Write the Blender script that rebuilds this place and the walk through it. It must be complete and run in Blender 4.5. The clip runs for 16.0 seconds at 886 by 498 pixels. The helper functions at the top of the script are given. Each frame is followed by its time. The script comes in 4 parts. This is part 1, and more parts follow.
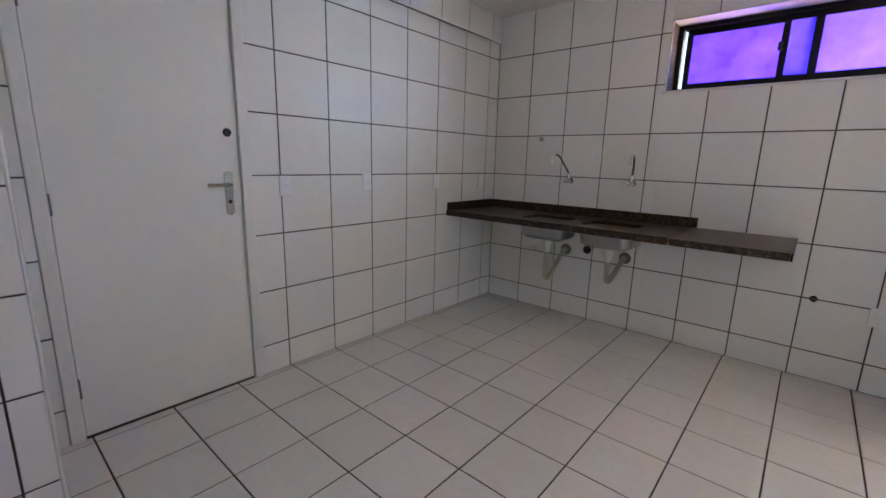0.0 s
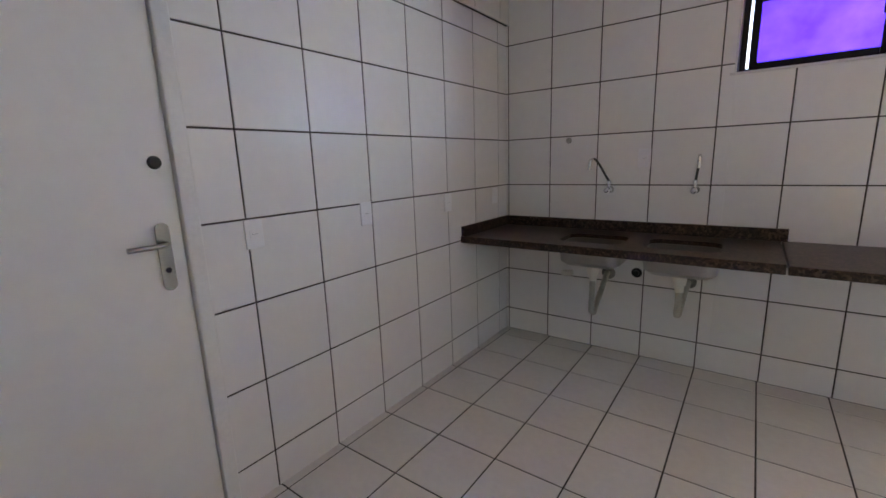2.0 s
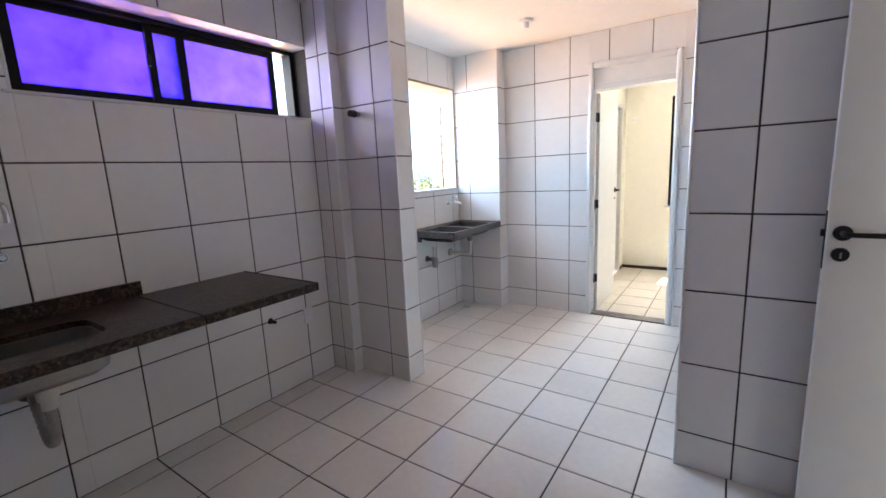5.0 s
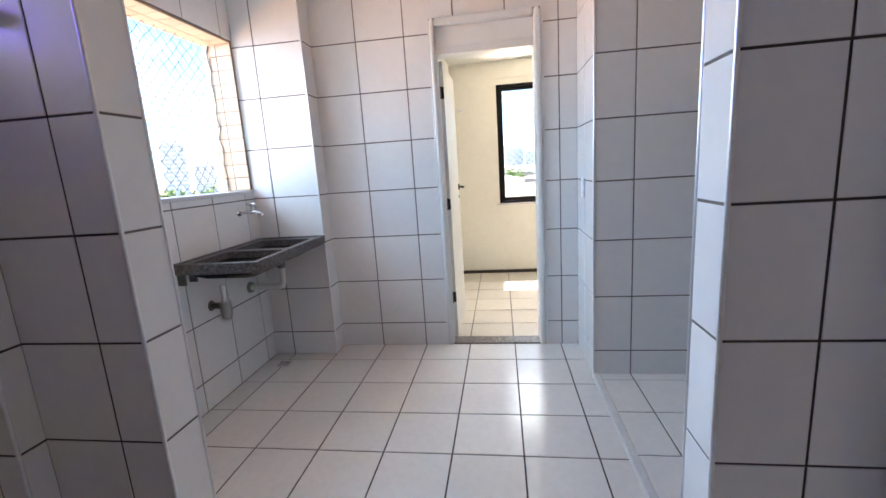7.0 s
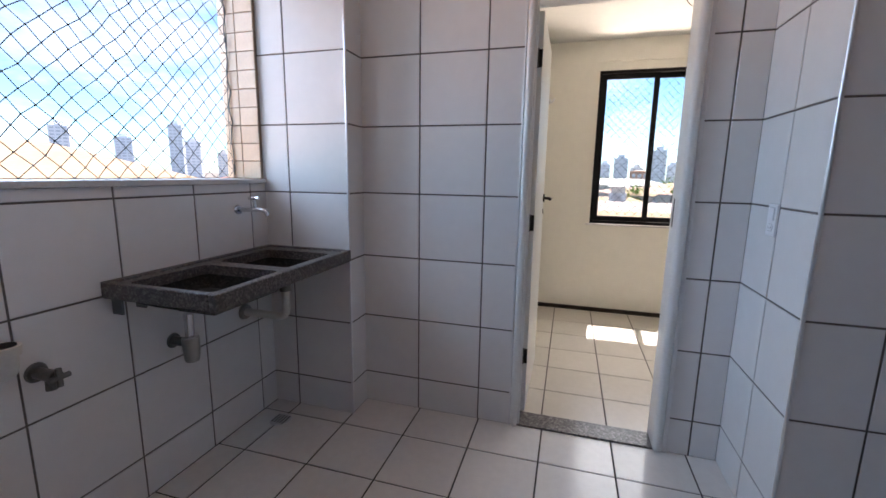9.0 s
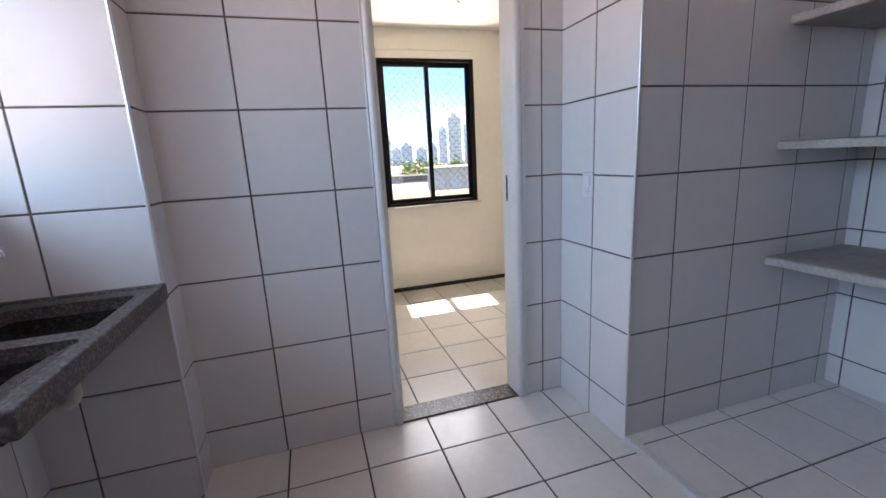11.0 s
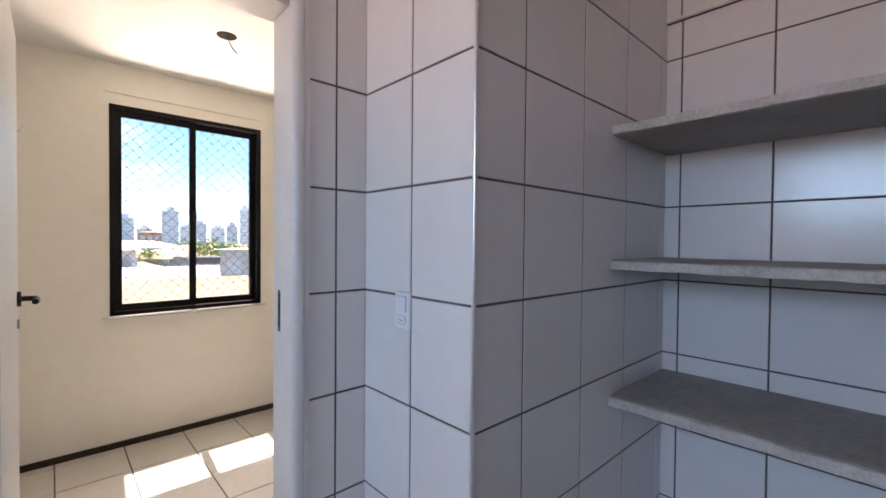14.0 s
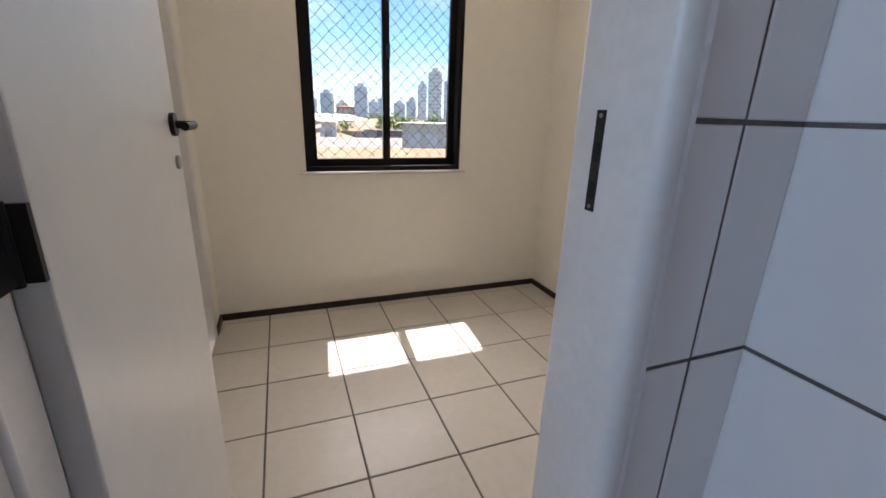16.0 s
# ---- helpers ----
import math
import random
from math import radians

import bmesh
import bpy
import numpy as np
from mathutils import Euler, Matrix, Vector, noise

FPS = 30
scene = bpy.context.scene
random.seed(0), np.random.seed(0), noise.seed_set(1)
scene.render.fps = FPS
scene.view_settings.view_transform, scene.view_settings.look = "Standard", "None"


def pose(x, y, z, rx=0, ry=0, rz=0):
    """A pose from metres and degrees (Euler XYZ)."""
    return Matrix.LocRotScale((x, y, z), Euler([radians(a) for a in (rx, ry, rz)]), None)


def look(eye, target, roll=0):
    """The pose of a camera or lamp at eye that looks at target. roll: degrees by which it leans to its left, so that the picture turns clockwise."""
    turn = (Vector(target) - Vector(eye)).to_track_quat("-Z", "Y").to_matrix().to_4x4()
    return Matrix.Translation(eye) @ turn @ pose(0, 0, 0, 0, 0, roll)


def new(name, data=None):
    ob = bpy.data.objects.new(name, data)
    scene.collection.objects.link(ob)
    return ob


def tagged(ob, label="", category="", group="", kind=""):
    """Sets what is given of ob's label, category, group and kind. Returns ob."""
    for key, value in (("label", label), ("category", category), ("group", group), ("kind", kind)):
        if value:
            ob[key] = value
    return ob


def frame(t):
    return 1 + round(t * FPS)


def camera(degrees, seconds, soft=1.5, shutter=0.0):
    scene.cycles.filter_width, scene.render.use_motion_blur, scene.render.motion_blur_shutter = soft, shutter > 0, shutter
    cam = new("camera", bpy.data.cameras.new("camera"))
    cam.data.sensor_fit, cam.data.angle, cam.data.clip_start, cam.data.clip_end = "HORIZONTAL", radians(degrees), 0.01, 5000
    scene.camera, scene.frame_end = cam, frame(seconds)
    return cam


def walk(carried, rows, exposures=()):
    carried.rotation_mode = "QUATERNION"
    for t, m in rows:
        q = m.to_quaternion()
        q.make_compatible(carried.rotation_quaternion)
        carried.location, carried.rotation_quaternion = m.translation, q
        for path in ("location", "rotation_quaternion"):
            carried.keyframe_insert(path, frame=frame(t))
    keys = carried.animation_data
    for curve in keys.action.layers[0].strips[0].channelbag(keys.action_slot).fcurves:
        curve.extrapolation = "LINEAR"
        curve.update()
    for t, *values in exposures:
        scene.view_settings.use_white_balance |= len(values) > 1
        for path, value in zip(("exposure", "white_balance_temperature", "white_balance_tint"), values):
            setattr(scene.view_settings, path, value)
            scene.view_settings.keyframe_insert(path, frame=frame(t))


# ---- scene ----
cam = camera(92.7, 16.0, soft=1.6)
PATH = [
    (0, (2.315, -3.383, 1.287), (1.038, -1.9, 0.877), 1.5),
    (0.5, (2.186, -3.248, 1.335), (0.732, -1.923, 0.978), 1.3),
    (1, (2.037, -3.132, 1.388), (0.486, -1.911, 1.068), 1.8),
    (1.5, (1.767, -3.069, 1.39), (0.325, -1.724, 1.054), 0.2),
    (2, (1.567, -2.994, 1.37), (0.404, -1.418, 0.967), -2.0),
    (2.5, (1.357, -2.93, 1.375), (0.594, -1.141, 0.911), -1.8),
    (3, (1.165, -2.862, 1.381), (0.813, -0.952, 0.904), -4.9),
    (3.5, (1.06, -2.714, 1.371), (1.203, -0.751, 1.016), -4.5),
    (4, (0.977, -2.602, 1.387), (1.749, -0.785, 1.067), -2.2),
    (4.5, (0.906, -2.525, 1.413), (2.165, -1.003, 1.102), -3.9),
    (5, (0.919, -2.403, 1.392), (2.54, -1.286, 1.042), -2.7),
    (5.2, (0.987, -2.325, 1.378), (2.685, -1.331, 1.019), -2.3),
    (7.3, (2.095, -1.654, 1.301), (4.045, -1.41, 0.935), -3.3),
    (7.5, (2.21, -1.613, 1.304), (4.163, -1.377, 0.943), -2.9),
    (8, (2.444, -1.604, 1.286), (4.369, -1.197, 0.933), -0.6),
    (8.2, (2.543, -1.629, 1.279), (4.428, -1.054, 0.933), 1.1),
    (10.3, (3.058, -1.108, 1.288), (5.007, -0.843, 0.923), -3.2),
    (10.5, (3.054, -1.05, 1.291), (5.018, -1.065, 0.915), -4.9),
    (11, (3.015, -1.027, 1.287), (4.886, -1.597, 0.87), -3.1),
    (11.5, (2.997, -1.042, 1.299), (4.6, -2.157, 0.866), -1.6),
    (12, (3.079, -1.119, 1.294), (4.319, -2.63, 0.871), -1.1),
    (12.5, (3.209, -1.217, 1.339), (4.142, -2.962, 1.045), -2.0),
    (13, (3.3, -1.292, 1.399), (4.181, -3.088, 1.4), -1.9),
    (13.5, (3.429, -1.356, 1.411), (4.58, -2.988, 1.507), -0.5),
    (14, (3.648, -1.453, 1.348), (5.115, -2.812, 1.313), 0.5),
    (14.5, (3.85, -1.561, 1.284), (5.57, -2.538, 0.99), 2.7),
    (15, (4.056, -1.65, 1.23), (5.89, -2.316, 0.791), 5.9),
    (15.5, (4.31, -1.616, 1.183), (6.12, -2.27, 0.636), 3.2),
    (16, (4.521, -1.596, 1.176), (6.304, -2.279, 0.577), 1.8),
]
EXPOSURE = [(0.0, 3.98, 6900, 9), (1.0, 4.05, 7050, 11), (2.0, 3.85, 7100, 11), (3.0, 4.0, 7050, 11), (4.0, 3.35, 6800, 12), (5.0, 3.6, 6600, 14), (7.5, 3.0, 6600, 17), (8.2, 2.65, 6700, 20), (10.3, 1.82, 6300, 21), (11.0, 2.45, 6550, 22), (11.5, 2.75, 6600, 23), (12.0, 2.65, 6600, 23), (13.0, 2.47, 6850, 24), (14.0, 2.4, 6750, 24), (15.0, 2.3, 6600, 23), (16.0, 1.85, 6650, 23)]
walk(cam, [(t, look(eye, target, roll)) for t, eye, target, roll in PATH], EXPOSURE)

# ---- light ----
world = bpy.data.worlds.new("sky")
scene.world = world
world.use_nodes = True
wn = world.node_tree
sky = wn.nodes.new("ShaderNodeTexSky")
sky.sky_type, sky.sun_disc = "NISHITA", False
sky.sun_elevation, sky.sun_rotation = radians(64.5), radians(94.6)
sky.air_density, sky.dust_density, sky.ozone_density = 0.75, 0.0, 2.0
# thin white clouds over the blue
wtc, wmap, wno, wra, wmx = (wn.nodes.new("ShaderNode" + k) for k in ("TexCoord", "Mapping", "TexNoise", "ValToRGB", "Mix"))
wmap.inputs["Scale"].default_value = (1.0, 1.0, 2.6)
wno.inputs["Scale"].default_value, wno.inputs["Detail"].default_value, wno.inputs["Roughness"].default_value = 3.2, 8, 0.6
wra.color_ramp.elements[0].position, wra.color_ramp.elements[1].position = 0.46, 0.78
wra.color_ramp.elements[1].color = (0.6, 0.6, 0.6, 1)
wmx.data_type = "RGBA"
wmx.inputs[7].default_value = (9.0, 9.3, 9.8, 1)
wn.links.new(wtc.outputs["Generated"], wmap.inputs[0])
wn.links.new(wmap.outputs[0], wno.inputs["Vector"])
wn.links.new(wno.outputs["Fac"], wra.inputs[0])
wn.links.new(wra.outputs[0], wmx.inputs[0])
# a clear tropical sky, more cyan than violet
wti = wn.nodes.new("ShaderNodeMix")
wti.data_type, wti.blend_type = "RGBA", "MULTIPLY"
wti.inputs[0].default_value = 1.0
wti.inputs[7].default_value = (0.80, 1.06, 1.08, 1)
wn.links.new(sky.outputs[0], wti.inputs[6])
wn.links.new(wti.outputs[2], wmx.inputs[6])
wn.links.new(wmx.outputs[2], wn.nodes["Background"].inputs[0])
wn.nodes["Background"].inputs[1].default_value = 0.062
sun = new("sun", bpy.data.lights.new("sun", "SUN"))
sun.data.energy, sun.data.angle, sun.data.color = 3.6, radians(0.55), (1.0, 0.95, 0.87)
sun.matrix_world = look((20.5, -1.6, 42), (0, 0, 0))


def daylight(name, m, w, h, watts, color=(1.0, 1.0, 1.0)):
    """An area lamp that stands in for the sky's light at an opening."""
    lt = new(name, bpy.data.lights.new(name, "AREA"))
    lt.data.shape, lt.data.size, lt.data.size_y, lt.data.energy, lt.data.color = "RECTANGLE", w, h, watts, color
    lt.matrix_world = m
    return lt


daylight("daylight_kitchen_window", look((2.18, 0.62, 2.06), (2.18, -1, 1.95)), 1.46, 0.46, 2.0)
daylight("daylight_living", look((-1.34, -7.0, 1.1), (0, -7.0, 1.1)), 2.3, 2.0, 8.0, (1.0, 0.86, 0.70))
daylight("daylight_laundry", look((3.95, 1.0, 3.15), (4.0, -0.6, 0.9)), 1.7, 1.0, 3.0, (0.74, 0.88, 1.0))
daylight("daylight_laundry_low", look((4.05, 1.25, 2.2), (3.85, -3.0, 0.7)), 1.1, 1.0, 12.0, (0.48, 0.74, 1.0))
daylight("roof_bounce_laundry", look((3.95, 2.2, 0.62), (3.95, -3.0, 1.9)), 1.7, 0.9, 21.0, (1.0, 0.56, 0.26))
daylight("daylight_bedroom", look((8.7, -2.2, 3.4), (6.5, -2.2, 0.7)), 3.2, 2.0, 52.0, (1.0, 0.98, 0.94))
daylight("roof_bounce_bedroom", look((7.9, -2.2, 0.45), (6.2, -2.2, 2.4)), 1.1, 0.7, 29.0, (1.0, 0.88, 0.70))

# ---- materials ----
P = 0.335          # tile pitch
GAP = 0.0070        # joint width


def mat(name, color, rough=0.5, metal=0.0, var=0.08, scale=6.0, bump=0.0, bscale=60.0, spec=0.5, coat=0.0, rand=0.0):
    """A principled material with value variation at two scales, fine bump and per-object tone."""
    m = bpy.data.materials.new(name)
    m.use_nodes = True
    nt = m.node_tree
    b = nt.nodes["Principled BSDF"]
    b.inputs["Roughness"].default_value, b.inputs["Metallic"].default_value = rough, metal
    b.inputs["Specular IOR Level"].default_value = spec
    b.inputs["Coat Weight"].default_value = coat
    tc = nt.nodes.new("ShaderNodeTexCoord")
    geo = nt.nodes.new("ShaderNodeNewGeometry")
    n1, n2 = nt.nodes.new("ShaderNodeTexNoise"), nt.nodes.new("ShaderNodeTexNoise")
    n1.inputs["Scale"].default_value, n2.inputs["Scale"].default_value = scale, scale * 9
    n1.inputs["Detail"].default_value, n2.inputs["Detail"].default_value = 4, 3
    for n in (n1, n2):
        nt.links.new(geo.outputs["Position"], n.inputs["Vector"])
    add = nt.nodes.new("ShaderNodeMath")
    add.operation = "ADD"
    nt.links.new(n1.outputs["Fac"], add.inputs[0])
    nt.links.new(n2.outputs["Fac"], add.inputs[1])
    mr = nt.nodes.new("ShaderNodeMapRange")
    mr.inputs["From Min"].default_value, mr.inputs["From Max"].default_value = 0.6, 1.4
    mr.inputs["To Min"].default_value, mr.inputs["To Max"].default_value = 1 - var, 1 + var
    nt.links.new(add.outputs[0], mr.inputs["Value"])
    src = mr.outputs[0]
    if rand:
        oi = nt.nodes.new("ShaderNodeObjectInfo")
        r = nt.nodes.new("ShaderNodeMapRange")
        r.inputs["To Min"].default_value, r.inputs["To Max"].default_value = 1 - rand, 1 + rand
        nt.links.new(oi.outputs["Random"], r.inputs["Value"])
        mu = nt.nodes.new("ShaderNodeMath")
        mu.operation = "MULTIPLY"
        nt.links.new(src, mu.inputs[0])
        nt.links.new(r.outputs[0], mu.inputs[1])
        src = mu.outputs[0]
    sc = nt.nodes.new("ShaderNodeVectorMath")
    sc.operation = "SCALE"
    sc.inputs[0].default_value = color
    nt.links.new(src, sc.inputs["Scale"])
    nt.links.new(sc.outputs[0], b.inputs["Base Color"])
    if bump:
        n3 = nt.nodes.new("ShaderNodeTexNoise")
        n3.inputs["Scale"].default_value, n3.inputs["Detail"].default_value = bscale, 3
        nt.links.new(geo.outputs["Position"], n3.inputs["Vector"])
        bp = nt.nodes.new("ShaderNodeBump")
        bp.inputs["Strength"].default_value, bp.inputs["Distance"].default_value = bump, 0.004
        nt.links.new(n3.outputs["Fac"], bp.inputs["Height"])
        nt.links.new(bp.outputs[0], b.inputs["Normal"])
    return m


def speckle(name, dark, mid, light, scale=140.0, rough=0.2):
    """Polished granite: three tones of grain."""
    m = bpy.data.materials.new(name)
    m.use_nodes = True
    nt = m.node_tree
    b = nt.nodes["Principled BSDF"]
    b.inputs["Roughness"].default_value = rough
    geo = nt.nodes.new("ShaderNodeNewGeometry")
    v = nt.nodes.new("ShaderNodeTexVoronoi")
    v.inputs["Scale"].default_value = scale
    n = nt.nodes.new("ShaderNodeTexNoise")
    n.inputs["Scale"].default_value, n.inputs["Detail"].default_value = scale / 3, 6
    nt.links.new(geo.outputs["Position"], v.inputs["Vector"])
    nt.links.new(geo.outputs["Position"], n.inputs["Vector"])
    mix = nt.nodes.new("ShaderNodeMix")
    mix.inputs[0].default_value = 0.5
    nt.links.new(v.outputs["Color"], mix.inputs[2])
    nt.links.new(n.outputs["Fac"], mix.inputs[3])
    ramp = nt.nodes.new("ShaderNodeValToRGB")
    ramp.color_ramp.elements[0].position, ramp.color_ramp.elements[0].color = 0.38, (*dark, 1)
    ramp.color_ramp.elements[1].position, ramp.color_ramp.elements[1].color = 0.72, (*light, 1)
    e = ramp.color_ramp.elements.new(0.55)
    e.color = (*mid, 1)
    nt.links.new(mix.outputs[0], ramp.inputs[0])
    nt.links.new(ramp.outputs[0], b.inputs["Base Color"])
    return m


def pane_mat(name, tint, rough=0.0, cloudy=0.0, cloud=(1, 1, 1)):
    """Thin glazing: see-through tint with a glossy skin; cloudy scatters the light in the film."""
    m = bpy.data.materials.new(name)
    m.use_nodes = True
    nt = m.node_tree
    out = nt.nodes["Material Output"]
    nt.nodes.remove(nt.nodes["Principled BSDF"])
    tr = nt.nodes.new("ShaderNodeBsdfTransparent")
    tr.inputs[0].default_value = (*tint, 1)
    base = tr.outputs[0]
    if cloudy:
        tl = nt.nodes.new("ShaderNodeBsdfTranslucent")
        geo = nt.nodes.new("ShaderNodeNewGeometry")
        n = nt.nodes.new("ShaderNodeTexNoise")
        n.inputs["Scale"].default_value, n.inputs["Detail"].default_value = 5.0, 4
        nt.links.new(geo.outputs["Position"], n.inputs["Vector"])
        ramp = nt.nodes.new("ShaderNodeValToRGB")
        ramp.color_ramp.elements[0].position, ramp.color_ramp.elements[0].color = 0.35, (*cloud, 1)
        ramp.color_ramp.elements[1].position, ramp.color_ramp.elements[1].color = 0.75, (*[min(1, c * 1.5 + 0.1) for c in cloud], 1)
        nt.links.new(n.outputs["Fac"], ramp.inputs[0])
        nt.links.new(ramp.outputs[0], tl.inputs[0])
        mx = nt.nodes.new("ShaderNodeMixShader")
        mx.inputs[0].default_value = cloudy
        nt.links.new(base, mx.inputs[1])
        nt.links.new(tl.outputs[0], mx.inputs[2])
        base = mx.outputs[0]
    gl = nt.nodes.new("ShaderNodeBsdfGlossy")
    gl.inputs["Roughness"].default_value = rough
    fr = nt.nodes.new("ShaderNodeFresnel")
    fr.inputs[0].default_value = 1.45
    m2 = nt.nodes.new("ShaderNodeMixShader")
    nt.links.new(fr.outputs[0], m2.inputs[0])
    nt.links.new(base, m2.inputs[1])
    nt.links.new(gl.outputs[0], m2.inputs[2])
    nt.links.new(m2.outputs[0], out.inputs[0])
    return m


TILE = mat("white_glazed_tile", (0.77, 0.765, 0.76), 0.18, var=0.03, scale=2.0, bump=0.06, bscale=14, rand=0.025)
FLOORTILE = mat("white_floor_tile", (0.74, 0.72, 0.69), 0.19, var=0.06, scale=3.0, bump=0.05, bscale=30, spec=0.4, rand=0.035)
LIVTILE = mat("tan_floor_tile", (0.42, 0.32, 0.21), 0.26, var=0.08, scale=3.0, bump=0.05, bscale=30, spec=0.35, rand=0.05)
BEDTILE = mat("cream_floor_tile", (0.66, 0.63, 0.57), 0.24, var=0.06, scale=3.0, bump=0.05, bscale=30, spec=0.35, rand=0.04)
GROUT = mat("dark_grout", (0.052, 0.044, 0.040), 0.9, var=0.3, scale=9, bump=0.4, bscale=220)
GROUT2 = mat("grey_grout", (0.125, 0.112, 0.105), 0.9, var=0.25, scale=9, bump=0.4, bscale=220)
PAINT = mat("white_wall_paint", (0.85, 0.83, 0.755), 0.7, var=0.03, scale=1.5, bump=0.12, bscale=90)
CEIL = mat("white_ceiling_paint", (0.80, 0.79, 0.77), 0.85, var=0.03, scale=2, bump=0.15, bscale=70)
DOOR = mat("white_door_paint", (0.76, 0.76, 0.74), 0.38, var=0.03, scale=2, bump=0.06, bscale=50)
TRIMP = mat("white_frame_paint", (0.72, 0.72, 0.71), 0.35, var=0.06, scale=7, bump=0.1, bscale=60)
ALU = mat("aluminium_edge_trim", (0.75, 0.75, 0.76), 0.3, 0.7, var=0.08, scale=8)
CHROME = mat("chrome", (0.66, 0.66, 0.67), 0.12, 1.0, var=0.05, scale=20)
STEEL = mat("brushed_steel", (0.32, 0.32, 0.31), 0.3, 1.0, var=0.1, scale=14, bump=0.1, bscale=200)
BLACK = mat("black_aluminium", (0.006, 0.006, 0.008), 0.5, 0.0, spec=0.2, var=0.2, scale=10)
DARK = mat("black_hardware", (0.02, 0.02, 0.02), 0.4, 0.5, var=0.2, scale=14)
VOID = mat("dark_void", (0.01, 0.01, 0.01), 0.9, var=0.2)
GRAN = speckle("brown_granite", (0.012, 0.007, 0.005), (0.044, 0.026, 0.019), (0.095, 0.063, 0.05), 95, 0.3)
GRAN.node_tree.nodes["Principled BSDF"].inputs["Specular IOR Level"].default_value = 0.28
TANKM = speckle("grey_granite", (0.046, 0.041, 0.040), (0.088, 0.080, 0.077), (0.17, 0.157, 0.151), 170, 0.5)
# tub granite darkened to carry the shade of deeper bowls
BOWLSHADE = speckle("shade_darkened_granite", (0.005, 0.0045, 0.0045), (0.012, 0.011, 0.0105), (0.028, 0.026, 0.025), 130, 0.75)
BOWLSHADE.node_tree.nodes["Principled BSDF"].inputs["Specular IOR Level"].default_value = 0.2
HOSE = mat("greyed_pvc_hose", (0.36, 0.34, 0.30), 0.4, var=0.2, scale=20)
SATIN = mat("satin_chrome", (0.62, 0.62, 0.62), 0.28, 1.0, var=0.06, scale=20)
WORNC = mat("worn_chrome", (0.34, 0.34, 0.33), 0.22, 1.0, var=0.12, scale=20)
WORN = mat("worn_pale_concrete", (0.50, 0.48, 0.44), 0.85, var=0.3, scale=9, bump=0.4, bscale=70)
RUBBER = mat("black_rubber_hose", (0.02, 0.02, 0.021), 0.45, var=0.2, scale=20)
DSTEEL = mat("dull_grey_metal", (0.15, 0.15, 0.145), 0.33, 0.7, var=0.25, scale=18)
THRESH = speckle("threshold_granite", (0.05, 0.045, 0.043), (0.14, 0.126, 0.12), (0.30, 0.28, 0.27), 150, 0.3)
SILL = mat("pale_stone_sill", (0.62, 0.61, 0.6), 0.4, var=0.12, scale=9)
CONC = mat("raw_concrete_shelf", (0.34, 0.325, 0.30), 0.85, var=0.22, scale=5, bump=0.35, bscale=60)
PVC = mat("white_pvc", (0.66, 0.64, 0.59), 0.4, var=0.08, scale=12)
PLAST = mat("white_plastic", (0.76, 0.77, 0.795), 0.35, var=0.03, scale=9)
BASE = mat("dark_wood_baseboard", (0.022, 0.013, 0.009), 0.4, var=0.3, scale=14)
# grey that paints the shade in plate gaps and outlet slots
SHADOWGAP = mat("gap_and_slot_shade", (0.34, 0.35, 0.38), 0.5, var=0.05, scale=9)
CREAM = mat("cream_facade_tile", (0.62, 0.49, 0.36), 0.45, var=0.08, scale=9, rand=0.05)
CREAMG = mat("facade_grout", (0.3, 0.22, 0.16), 0.9, var=0.2, scale=9)
PURPLE = pane_mat("purple_film_glass", (0.13, 0.045, 0.85), 0.08, 0.29, (0.17, 0.09, 0.85))
PURPLE2 = pane_mat("pale_purple_film_glass", (0.17, 0.09, 0.88), 0.08, 0.25, (0.22, 0.15, 0.90))
CLEAR = pane_mat("clear_glass", (0.93, 0.96, 0.95), 0.0)
NETM = mat("net_cord", (0.035, 0.05, 0.05), 0.8, var=0.1, scale=20)
NETD = mat("dark_net_cord", (0.10, 0.11, 0.11), 0.8, var=0.1, scale=20)

# ---- building blocks ----
ORIGIN = {}


def thing(name, loc, label, category, group="", kind=""):
    ob = new(name)
    ob.location = loc
    ob.empty_display_size = 0.1
    ORIGIN[ob.name] = Vector(loc)
    return tagged(ob, label, category, group, kind)


def part(name, bm, material, parent=None, label="", smooth=False):
    """Links a bmesh, drawn in world metres, as one mesh object under a thing or a part."""
    me = bpy.data.meshes.new(name)
    o = ORIGIN.get(parent.name, Vector()) if parent else Vector()
    bmesh.ops.recalc_face_normals(bm, faces=bm.faces[:])
    if o.length:
        bmesh.ops.translate(bm, verts=bm.verts[:], vec=-o)
    if smooth:
        for f in bm.faces:
            f.smooth = True
    bm.to_mesh(me)
    bm.free()
    if smooth:
        me.set_sharp_from_angle(angle=radians(40))
    for m in material if isinstance(material, (list, tuple)) else (material,):
        me.materials.append(m)
    ob = new(name, me)
    if parent:
        ob.parent = parent
        ORIGIN[ob.name] = o
    if label:
        tagged(ob, label)
    return ob


def box(bm, x0, x1, y0, y1, z0, z1, bevel=0.0, seg=2):
    x0, x1, y0, y1, z0, z1 = min(x0, x1), max(x0, x1), min(y0, y1), max(y0, y1), min(z0, z1), max(z0, z1)
    r = bmesh.ops.create_cube(bm, size=1.0, matrix=Matrix.LocRotScale(((x0 + x1) / 2, (y0 + y1) / 2, (z0 + z1) / 2), None, (x1 - x0, y1 - y0, z1 - z0)))
    if bevel:
        es = list({e for v in r["verts"] for e in v.link_edges})
        bmesh.ops.bevel(bm, geom=es, offset=bevel, segments=seg, profile=0.5, affect="EDGES")
    return bm


